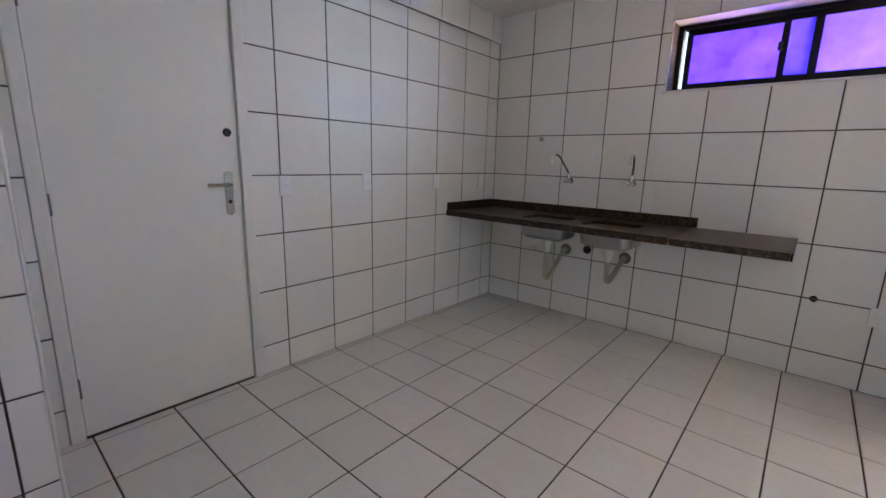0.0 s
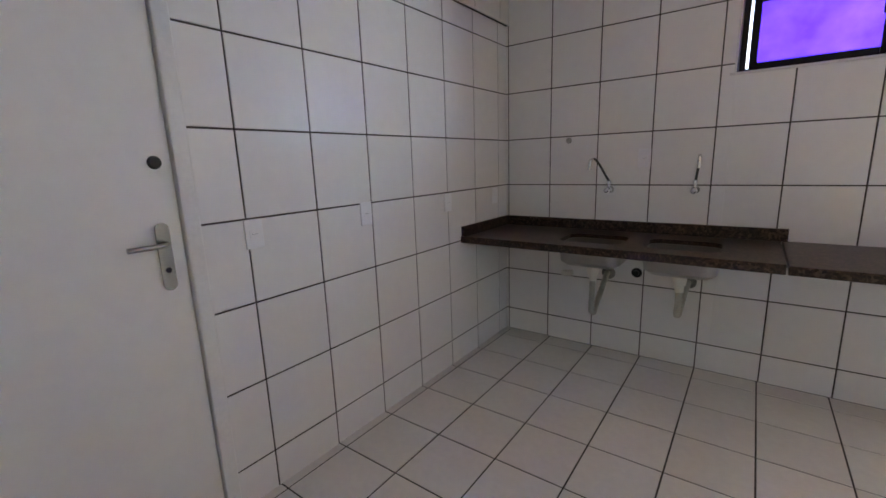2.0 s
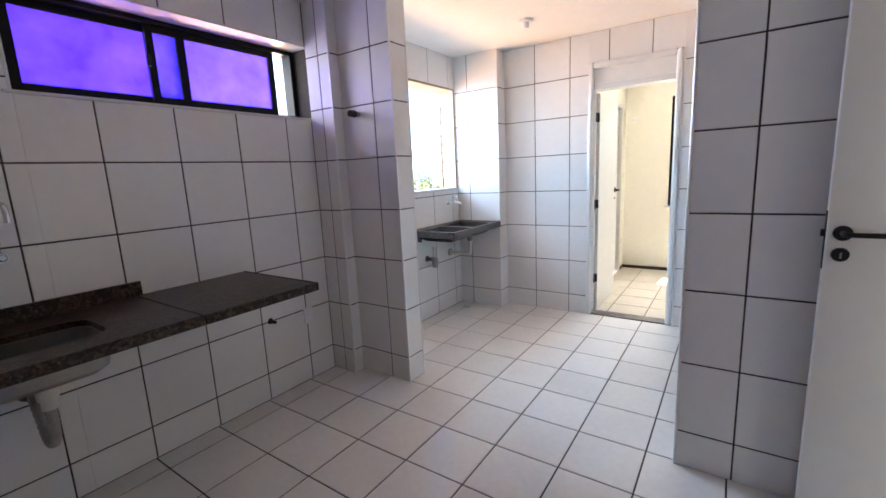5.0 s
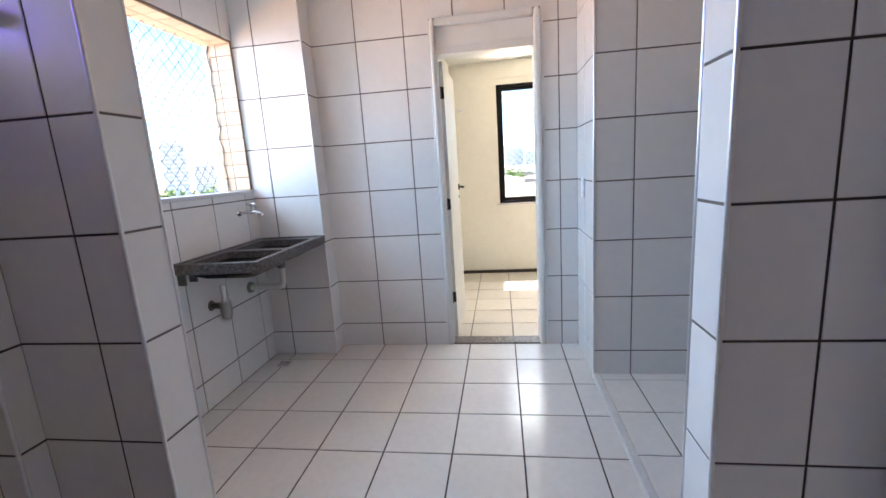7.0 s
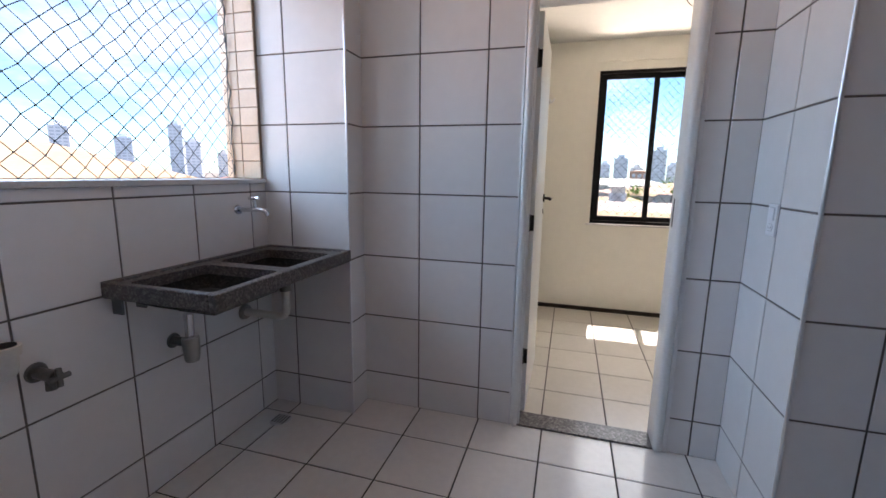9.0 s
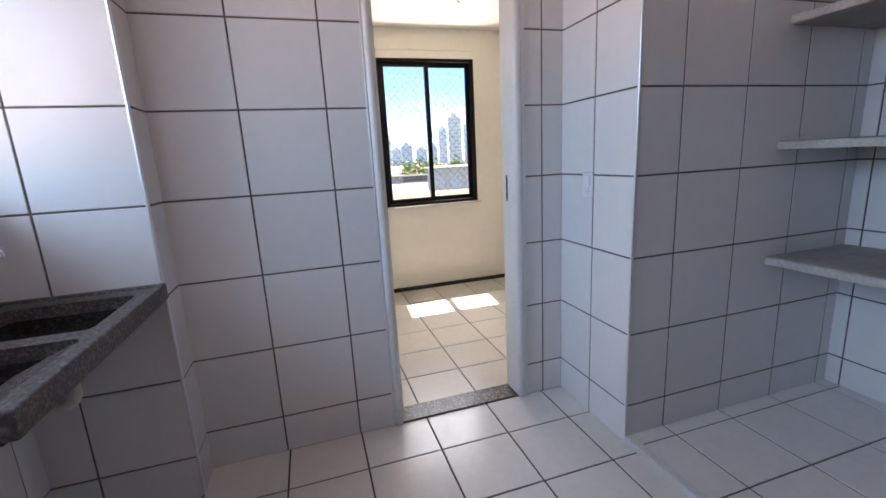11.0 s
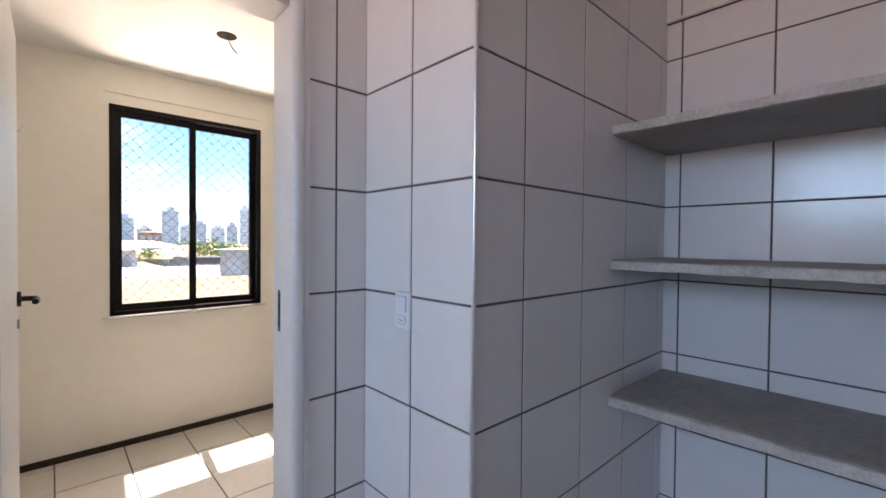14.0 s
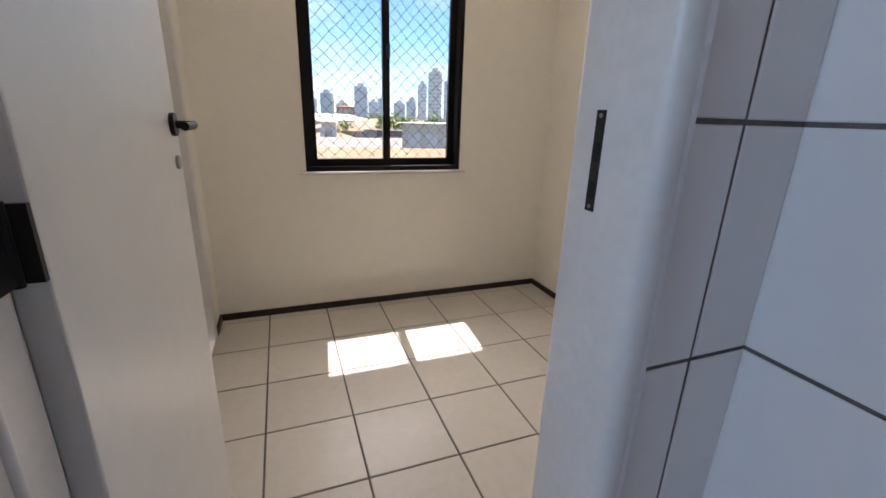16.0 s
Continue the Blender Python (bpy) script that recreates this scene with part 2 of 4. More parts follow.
def B(*a, bevel=0.0, seg=2):
    return box(bmesh.new(), *a, bevel=bevel, seg=seg)


def rod(bm, a, b, r, r2=None, n=16):
    a, b = Vector(a), Vector(b)
    d = b - a
    bmesh.ops.create_cone(bm, cap_ends=True, segments=n, radius1=r, radius2=r if r2 is None else r2, depth=d.length,
                          matrix=Matrix.Translation((a + b) / 2) @ d.to_track_quat("Z", "Y").to_matrix().to_4x4())
    return bm


def tube(bm, pts, r, n=10, steps=6):
    """A bent pipe through points, rounded by a spline; r may be a number or a function of 0..1."""
    pts = [Vector(p) for p in pts]
    path = []
    for i in range(len(pts) - 1):
        p0, p1, p2, p3 = pts[max(i - 1, 0)], pts[i], pts[i + 1], pts[min(i + 2, len(pts) - 1)]
        for s in range(steps):
            u = s / steps
            path.append(0.5 * (2 * p1 + (p2 - p0) * u + (2 * p0 - 5 * p1 + 4 * p2 - p3) * u * u + (3 * p1 - p0 - 3 * p2 + p3) * u ** 3))
    path.append(pts[-1])
    rings, up = [], None
    for i, p in enumerate(path):
        d = (path[min(i + 1, len(path) - 1)] - path[max(i - 1, 0)]).normalized()
        if up is None:
            up = d.orthogonal().normalized()
        up = (up - d * up.dot(d)).normalized()
        side = d.cross(up)
        rr = r(i / (len(path) - 1)) if callable(r) else r
        rings.append([bm.verts.new(p + rr * (math.cos(k * math.tau / n) * up + math.sin(k * math.tau / n) * side)) for k in range(n)])
    for a, b in zip(rings, rings[1:]):
        for k in range(n):
            bm.faces.new((a[k], a[(k + 1) % n], b[(k + 1) % n], b[k]))
    bm.faces.new(rings[0][::-1])
    bm.faces.new(rings[-1])
    return bm


def cells(u0, u1, v0, v1, holes):
    """The rectangle less the holes, as rectangles."""
    us = sorted({u0, u1, *[min(max(h[i], u0), u1) for h in holes for i in (0, 1)]})
    vs = sorted({v0, v1, *[min(max(h[i], v0), v1) for h in holes for i in (2, 3)]})
    out = []
    for a, b in zip(us, us[1:]):
        run = None
        for c, d in zip(vs, vs[1:]):
            mu, mv = (a + b) / 2, (c + d) / 2
            if any(h[0] < mu < h[1] and h[2] < mv < h[3] for h in holes):
                run = None
            elif run:
                run[3] = d
            else:
                run = [a, b, c, d]
                out.append(run)
    return out


TILES = []       # tiled faces, laid last
DEPTH = 0.003    # how far tiles stand proud of their bed


def wall(name, label, axis, face, back, u0, u1, z0, z1, holes=(), material=GROUT, tiles=None, sink=True, cat="wall"):
    """A wall standing along u with an inner face at axis = face. tiles: (u offset, row offset, u range) or True."""
    z0b = z0 - 0.1 if z0 == 0 else z0
    dip = min(DEPTH, abs(back - face) / 2)
    f = face + (dip if back > face else -dip) if tiles is not None else face
    bm = bmesh.new()
    for a, b, c, d in cells(u0, u1, z0b, z1, holes):
        if axis == "x":
            box(bm, f, back, a, b, c, d)
        else:
            box(bm, a, b, f, back, c, d)
    ob = tagged(part(name, bm, material), label, cat, kind="structure")
    if tiles is not None:
        TILES.append((ob, axis, face, 1 if face > back else -1, u0, u1, z0, z1, holes, tiles))
    return ob


ROW = 0.175
CZ = 2.53
# ---- structure: kitchen ----
WD0, WD1, WDT = -3.195, -2.307, 2.11
wall("wall_west", "white glazed tile wall with dark joints", "x", 0, -0.15, -3.27, 0, 0, 2.32, [(WD0, WD1, -1, 2.315)], tiles=-0.1285)
wall("beam_west", "tiled beam standing proud above the wall", "x", 0.022, -0.15, -3.27, 0, 2.32, CZ, tiles=-0.1285, cat="beam")
wall("wall_north", "white glazed tile wall under a high window", "y", 0, 0.25, -0.15, 2.90, 0, CZ, [(1.43, 2.92, 1.79, 2.262)], tiles=0.017)
wall("wall_north_pilaster", "narrow tiled pilaster in the corner", "x", 2.90, 2.985, -0.22, -0.001, 0, CZ, tiles=-0.12, cat="pilaster")
wall("wall_window_side", "tiled wall end beside the high window", "y", 0.002, 0.25, 2.90, 3.145, 0, CZ, [(2.90, 2.92, 1.79, 2.262)])
wall("wall_pillar_west", "tiled wing wall between kitchen and laundry", "x", 2.985, 3.065, -0.655, 0, 0, CZ, tiles=-0.5)
wall("wall_pillar_east", "tiled wing wall facing the laundry", "x", 3.145, 3.068, -0.655, 0, 0, CZ, material=GROUT2, tiles=-0.32)
wall("wall_pillar_end", "tiled end of the wing wall", "y", -0.658, -0.655, 2.985, 3.145, 0, CZ, material=GROUT2, tiles=9.0)
wall("wall_pilaster_return", "tiled return of the pilaster", "y", -0.223, -0.22, 2.90, 2.985, 0, CZ, tiles=9.0)
wall("wall_south", "white tiled wall with a doorway to the living room", "y", -3.44, -3.56, 0.51, 2.97, 0, CZ, [(2.05, 2.945, -1, 2.13)], tiles=0.65)
wall("wall_south_block_north", "tiled shaft beside the entrance door", "y", -3.27, -3.43, -0.15, 0.50, 0, CZ, tiles=0.012)
wall("wall_south_block_east", "tiled side of the shaft", "x", 0.51, 0.47, -3.56, -3.27, 0, CZ, tiles=-3.37)
# ---- laundry ----
wall("wall_laundry_parapet", "white tiled parapet under the open laundry window", "y", 0, 0.2, 3.145, 4.74, 0, 1.222, material=GROUT2, tiles=3.623)
wall("wall_laundry_lintel", "tiled lintel over the laundry opening", "y", 0, 0.2, 3.145, 4.74, 2.228, CZ, material=GROUT2, tiles=3.623)
wall("wall_column", "tiled corner column", "x", 4.74, 4.905, -0.48, 0.2, 0, CZ, material=GROUT2, tiles=-0.147)
wall("wall_column_return", "tiled return of the corner column", "y", -0.483, -0.48, 4.74, 4.905, 0, CZ, material=GROUT2, tiles=9.0)
D0, D1, DT = -2.035, -1.306, 2.275
wall("wall_east", "white tiled wall with a door to the bedroom", "x", 4.90, 4.965, -2.25, -0.48, 0, CZ, [(D0, D1, -1, DT)], material=GROUT2, tiles=-0.797)
wall("wall_recess", "white tiled wall with a light switch", "y", -2.25, -2.31, 4.394, 4.965, 0, CZ, material=GROUT2, tiles=4.651)
wall("wall_closet_east", "tiled side wall of the shelf niche", "x", 4.39, 4.5, -3.54, -2.253, 0, CZ, material=GROUT2, tiles=-2.464)
wall("wall_closet_south", "tiled back wall of the shelf niche", "y", -3.54, -3.66, 3.0, 4.5, 0, 2.35, material=GROUT2, tiles=3.657)
wall("beam_closet", "tiled beam above the niche wall", "y", -3.522, -3.66, 3.0, 4.5, 2.35, CZ, material=GROUT2, tiles=3.657, cat="beam")
wall("wall_closet_west", "tiled side wall of the shelf niche", "x", 3.13, 3.052, -3.54, -2.253, 0, CZ, material=GROUT2, tiles=-2.464)
wall("wall_pier_west", "tiled pier wall beside the living room door", "x", 2.97, 3.05, -3.56, -2.253, 0, CZ, tiles=-2.473)
wall("wall_pier_end", "tiled end of the pier", "y", -2.25, -2.253, 2.97, 3.13, 0, CZ, material=GROUT2, tiles=9.0)
# ---- floors and ceilings ----
FLOORS = []


def floor(name, label, x0, x1, y0, y1, z, ox, oy, grout=GROUT, edge=0.0):
    ob = tagged(part(name, B(x0 - edge, x1 + edge, y0 - edge, y1 + edge, z - 0.12, z - DEPTH), grout), label, "floor", kind="structure")
    FLOORS.append((ob, x0, x1, y0, y1, z, ox, oy))
    return ob


floor("floor", "white ceramic tile floor with dark joints", -0.01, 4.905, -3.44, 0.0, 0.0, 1.357, -0.807)
tagged(part("floor_bed", B(-0.15, 5.0, -3.60, 0.2, -0.121, -0.006), GROUT), "mortar bed under the tiles", "floor", kind="structure")
tagged(part("wall_corridor", B(-0.5, -0.45, -3.6, -2.0, -0.12, CZ), PAINT), "painted corridor wall behind the entrance door", "wall", kind="structure")
tagged(part("wall_corridor_end", B(-0.45, -0.151, -2.05, -2.0, -0.12, CZ), PAINT), "painted end of the corridor", "wall", kind="structure")
tagged(part("ceiling_corridor", B(-0.5, -0.151, -3.6, -2.0, CZ + 0.001, CZ + 0.1), CEIL), "painted corridor ceiling", "ceiling", kind="structure")
tagged(part("floor_corridor", B(-0.45, -0.151, -3.439, -2.05, -0.12, -0.004), GROUT2), "grey corridor floor", "floor", kind="structure")
floor("floor_closet", "slightly raised white tile niche floor", 3.13, 4.39, -3.54, -2.285, 0.028, 3.65, -3.13, GROUT2)
floor("floor_bedroom", "cream ceramic tile bedroom floor", 5.03, 7.05, -3.29, -1.19, 0.0, 5.992, -1.79, GROUT2)
floor("floor_living", "tan ceramic tile living room floor", -1.2, 2.97, -10.2, -3.56, 0.0, 0.1, -3.60, GROUT)
tagged(part("step", B(3.13, 4.39, -2.285, -2.25, -0.05, 0.03, bevel=0.004), SILL), "pale stone edge strip of the niche floor", "step", kind="structure")
tagged(part("ceiling", B(-0.15, 5.0, -3.66, 0.25, CZ, CZ + 0.15), CEIL), "plain white painted ceiling", "ceiling", kind="structure")
tagged(part("ceiling_bedroom", B(4.97, 7.25, -3.44, -1.04, 2.46, 2.6), CEIL), "plain white bedroom ceiling", "ceiling", kind="structure")
tagged(part("ceiling_living", B(-1.35, 3.1, -10.35, -3.66, CZ, CZ + 0.15), CEIL), "plain white living room ceiling", "ceiling", kind="structure")
# ---- bedroom and living room walls ----
W0, W1, WB, WT = -2.655, -1.722, 0.855, 2.203
wall("wall_bedroom_east", "cream white painted wall with a window", "x", 7.05, 7.2, -3.44, -1.04, -0.12, 2.46, [(W0, W1, WB, WT)], PAINT)
wall("wall_bedroom_south", "cream white painted wall", "y", -3.29, -3.44, 4.97, 7.05, -0.12, 2.46, (), PAINT)
wall("wall_bedroom_north", "cream white painted wall with a bathroom door", "y", -1.19, -1.04, 4.97, 7.05, -0.12, 2.46, [(6.12, 6.80, -1, 2.10)], PAINT)
wall("wall_bedroom_west", "cream white painted wall around the door", "x", 5.03, 4.967, -3.29, -1.19, -0.12, 2.46, [(D0, D1, -0.12, DT)], PAINT)
wall("wall_living_south", "cream painted living room wall", "y", -10.2, -10.35, -1.35, 3.1, -0.12, CZ, (), PAINT)
wall("wall_living_west", "cream painted living room wall", "x", -1.2, -1.35, -10.2, -3.56, -0.12, CZ, [(-8.2, -5.8, 0.0, 2.15)], PAINT)
wall("wall_living_east", "cream painted living room wall", "x", 2.97, 3.1, -10.2, -3.66, -0.12, CZ, (), PAINT)
wall("wall_living_north", "cream painted wall towards the kitchen", "y", -3.565, -3.561, -1.2, 2.97, 0, CZ, [(2.05, 2.945, -1, 2.13)], PAINT)
wall("wall_living_corner", "outer wall corner", "y", -3.44, -3.56, -1.35, 0.0, -0.12, CZ, (), PAINT)

# ---- doors ----
def lever(parent, at, out, along, material, plate=True, label=""):
    """A lever handle on a door face: at = spindle, out = unit normal, along = lever direction."""
    at, out, along = Vector(at), Vector(out), Vector(along)
    if plate:
        bm = bmesh.new()
        s = out.cross(Vector((0, 0, 1)))
        c = at - Vector((0, 0, 0.045)) + out * 0.004
        d = s * 0.042 + out * 0.008 + Vector((0, 0, 0.23))
        box(bm, c.x - abs(d.x) / 2, c.x + abs(d.x) / 2, c.y - abs(d.y) / 2, c.y + abs(d.y) / 2, c.z - d.z / 2, c.z + d.z / 2)
        es = [e for e in bm.edges if abs((e.verts[0].co - e.verts[1].co).normalized().dot(out)) > 0.9]
        bmesh.ops.bevel(bm, geom=es, offset=0.0195, segments=6, profile=0.5, affect="EDGES")
        hp = part("handle_plate", bm, material, parent, label, smooth=True)
        k = bmesh.new()
        rod(k, at - Vector((0, 0, 0.09)) + out * 0.006, at - Vector((0, 0, 0.09)) + out * 0.010, 0.009)
        part("keyhole", k, DARK, hp)
    else:
        k = bmesh.new()
        rod(k, at, at + out * 0.010, 0.026, n=20)
        part("rosette", k, material, parent, label, smooth=True)
    bm = bmesh.new()
    tube(bm, [at, at + out * 0.038, at + out * 0.048 + along * 0.02, at + out * 0.05 + along * 0.07, at + out * 0.047 + along * 0.118], 0.009, 12, 4)
    return part("handle", bm, material, parent, label, smooth=True)


def frame_set(parent, axis, c0, c1, u0, u1, top, w=0.05, soft=0.006, material=TRIMP):
    """Two jambs and a head round an opening, from c0 to c1 through the wall."""
    for n, a, b, z0, z1 in (("jamb", u0, u0 + w, 0, top), ("jamb", u1 - w, u1, 0, top), ("head", u0 + w, u1 - w, top - w, top)):
        bm = B(c0, c1, a, b, z0, z1, bevel=soft) if axis == "x" else B(a, b, c0, c1, z0, z1, bevel=soft)
        part(n, bm, material, parent)


d1 = thing("door_1", (0, -2.79, 0), "closed plain white painted entrance door in a white frame", "door", kind="structure")
frame_set(d1, "x", -0.14, 0.012, WD0, WD1, 2.315, 0.055)
part("transom_bar", B(-0.14, 0.012, WD0 + 0.055, WD1 - 0.055, WDT - 0.058, WDT, bevel=0.005), TRIMP, d1)
leaf = part("leaf", B(-0.045, -0.008, WD0 + 0.058, WD1 - 0.058, 0.012, WDT - 0.061, bevel=0.003), DOOR, d1)
lever(d1, (-0.008, -2.428, 1.135), (1, 0, 0), (0, -1, 0), WORNC, label="worn chrome lever handle")
bm = bmesh.new()
rod(bm, (-0.008, -2.415, 1.40), (0.003, -2.415, 1.40), 0.022, 0.017, 20)
part("upper_lock", bm, DARK, d1, "dark round lock cylinder", smooth=True)
for z in (0.25, 1.07, 1.85):
    bm = bmesh.new()
    rod(bm, (0.0, WD0 + 0.058, z - 0.045), (0.0, WD0 + 0.058, z + 0.045), 0.006)
    part("hinge", bm, DSTEEL, d1)

# the living room door, folded back against the pier
d3 = thing("door_3", (2.95, -3.1, 0), "open white door folded back against the pier", "door", kind="structure")
frame_set(d3, "y", -3.57, -3.43, 2.05, 2.945, 2.13, 0.05)
part("leaf", B(2.86, 2.894, -3.44, -2.68, 0.012, 2.075, bevel=0.003), DOOR, d3)
lever(d3, (2.86, -2.722, 1.13), (-1, 0, 0), (0, -1, 0), DARK, plate=False, label="black lever handle")
bm = bmesh.new()
rod(bm, (2.86, -2.722, 1.055), (2.85, -2.722, 1.055), 0.025, 0.023, 20)
kc = part("key_rosette", bm, DARK, d3, smooth=True)
part("keyhole", B(2.848, 2.851, -2.725, -2.719, 1.043, 1.063), STEEL, kc)
part("lock_plate", B(2.866, 2.888, -2.682, -2.677, 1.0, 1.205, bevel=0.002), DARK, d3, "black lock face plate")
part("latch", B(2.870, 2.884, -2.679, -2.667, 1.115, 1.14, bevel=0.002), DARK, d3)
tagged(part("threshold_living", B(2.05, 2.945, -3.56, -3.44, -0.08, 0.012, bevel=0.003), GRAN), "dark granite door threshold", "threshold", kind="structure")

# the bedroom door: frame with a panel above the leaf
d2 = thing("door_2", (4.97, -1.67, 0), "open white bedroom door in a painted frame with an upper panel", "door", kind="structure")
F0, F1 = D0, D1
part("jamb", B(4.873, 5.04, F0 + 0.012, F0 + 0.055, 0, DT, bevel=0.0205, seg=6), TRIMP, d2, smooth=True)
jb = part("jamb", B(4.875, 5.028, F1 - 0.036, F1, 0, DT, bevel=0.0175, seg=6), TRIMP, d2, smooth=True)
for x, r in ((4.905, 0.010), (4.945, 0.007)):
    part("bead", rod(bmesh.new(), (x, F1 - 0.036, 0.012), (x, F1 - 0.036, 2.05), r, n=14), TRIMP, jb, smooth=True)

part("head", B(4.875, 5.04, F0 + 0.055, F1 - 0.036, DT - 0.05, DT, bevel=0.012), TRIMP, d2)
part("transom_bar", B(4.90, 5.035, F0 + 0.055, F1 - 0.036, 2.05, 2.10, bevel=0.004), TRIMP, d2)
part("transom_panel", B(4.912, 4.932, F0 + 0.055, F1 - 0.036, 2.10, DT - 0.05), DOOR, d2)
part("edge_trim", B(4.890, 4.90, F0 - 0.006, F0 + 0.012, 0, DT, bevel=0.003), ALU, d2, "aluminium edge trim")
part("edge_trim", B(4.890, 4.90, F1 + 0.001, F1 + 0.01, 0, DT, bevel=0.003), ALU, d2, "aluminium edge trim")
part("leaf", B(5.036, 5.735, -1.366, -1.330, 0.012, 2.04, bevel=0.003), DOOR, d2)
for z in (0.33, 1.045, 1.83):
    hg = part("hinge", B(5.029, 5.037, -1.365, -1.331, z - 0.04, z + 0.04), DARK, d2, "black steel hinge")
    part("hinge_leaf", B(4.985, 5.029, -1.3455, -1.3415, z - 0.04, z + 0.04), DARK, hg)
    part("pin", rod(bmesh.new(), (5.0275, -1.344, z - 0.043), (5.0275, -1.344, z + 0.043), 0.0055, n=10), DARK, hg)
lever(d2, (5.68, -1.366, 1.14), (0, -1, 0), (-1, 0, 0), DARK, plate=False, label="dark lever handle")
bm = bmesh.new()
rod(bm, (5.68, -1.366, 1.055), (5.68, -1.372, 1.055), 0.016, n=16)
part("key_rosette", bm, STEEL, d2, smooth=True)
sp = part("strike_plate", B(4.968, 4.985, F0 + 0.053, F0 + 0.0565, 1.06, 1.19, bevel=0.001), DARK, d2, "black strike plate")
for z0, z1 in ((1.078, 1.10), (1.125, 1.15)):
    part("latch_hole", B(4.970, 4.982, F0 + 0.0562, F0 + 0.0569, z0, z1), VOID, sp)
for z in (1.067, 1.183):
    part("screw", rod(bmesh.new(), (4.976, F0 + 0.056, z), (4.976, F0 + 0.0572, z), 0.003, n=10), STEEL, sp)
tagged(part("threshold_bedroom", B(4.90, 5.03, F0, F1, -0.08, 0.01, bevel=0.003), THRESH), "speckled grey granite door threshold", "threshold", kind="structure")

# bathroom door in the bedroom, shut
d4 = thing("door_4", (6.46, -1.19, 0), "closed white bathroom door in a white frame", "door", kind="structure")
frame_set(d4, "y", -1.20, -1.05, 6.07, 6.85, 2.14, 0.05)
part("leaf", B(6.12, 6.80, -1.15, -1.115, 0.01, 2.09, bevel=0.003), DOOR, d4)

# ---- windows ----
def sash(parent, axis, c, u0, u1, z0, z1, w, glass, th=0.022, label=""):
    """A sliding sash: four rails and a pane."""
    def bx(a, b, z_0, z_1, t):
        return B(c - t, c + t, a, b, z_0, z_1) if axis == "x" else B(a, b, c - t, c + t, z_0, z_1)
    s = part("sash", bx(u0, u0 + w, z0, z1, th / 2), BLACK, parent)
    for a, b, p, q in ((u1 - w, u1, z0, z1), (u0 + w, u1 - w, z0, z0 + w), (u0 + w, u1 - w, z1 - w, z1)):
        part("rail", bx(a, b, p, q, th / 2), BLACK, s)
    g = part("pane", bx(u0 + w, u1 - w, z0 + w, z1 - w, 0.0025), glass, s, label)
    g.visible_shadow = False
    return s


def frame4(parent, axis, c0, c1, u0, u1, z0, z1, w):
    for a, b, p, q in ((u0, u0 + w, z0, z1), (u1 - w, u1, z0, z1), (u0 + w, u1 - w, z0, z0 + w), (u0 + w, u1 - w, z1 - w, z1)):
        part("window_frame", B(c0, c1, a, b, p, q) if axis == "x" else B(a, b, c0, c1, p, q), BLACK, parent)


w1 = thing("window_1", (2.2, 0.19, 1.8), "high black aluminium sliding window with purple film, part open", "window", kind="structure")
frame4(w1, "y", 0.150, 0.235, 1.432, 2.918, 1.805, 2.26, 0.030)
sash(w1, "y", 0.214, 1.475, 2.215, 1.833, 2.232, 0.038, PURPLE, label="purple frosted film pane")
front = sash(w1, "y", 0.186, 2.02, 2.775, 1.833, 2.232, 0.038, PURPLE2, label="pale purple film pane")
part("meeting_stile", B(2.172, 2.215, 0.172, 0.1855, 1.862, 2.203), BLACK, front)
part("catch", B(2.008, 2.03, 0.160, 0.175, 2.02, 2.075, bevel=0.002), DARK, front)
part("window_sill", B(1.40, 2.918, -0.006, 0.150, 1.788, 1.803, bevel=0.002), SILL, w1)
part("lining", B(1.42, 1.43, -0.004, 0.150, 1.80, 2.262), SILL, w1)
part("lining", B(1.42, 2.918, -0.004, 0.150, 2.255, 2.266), SILL, w1)

w2 = thing("window_2", (7.1, -2.21, 0.85), "black aluminium sliding bedroom window with clear panes", "window", kind="structure")
frame4(w2, "x", 7.047, 7.128, W0, W1, WB, WT, 0.026)
sash(w2, "x", 7.115, W0 + 0.024, -2.178, WB + 0.026, WT - 0.026, 0.042, CLEAR)
sash(w2, "x", 7.085, -2.214, W1 - 0.024, WB + 0.026, WT - 0.026, 0.042, CLEAR)
part("catch", B(7.06, 7.072, -2.215, -2.195, 1.48, 1.55, bevel=0.002), DARK, w2)
part("window_sill", B(7.028, 7.2, W0 - 0.035, W1 + 0.035, WB - 0.018, WB - 0.002, bevel=0.003), SILL, w2)


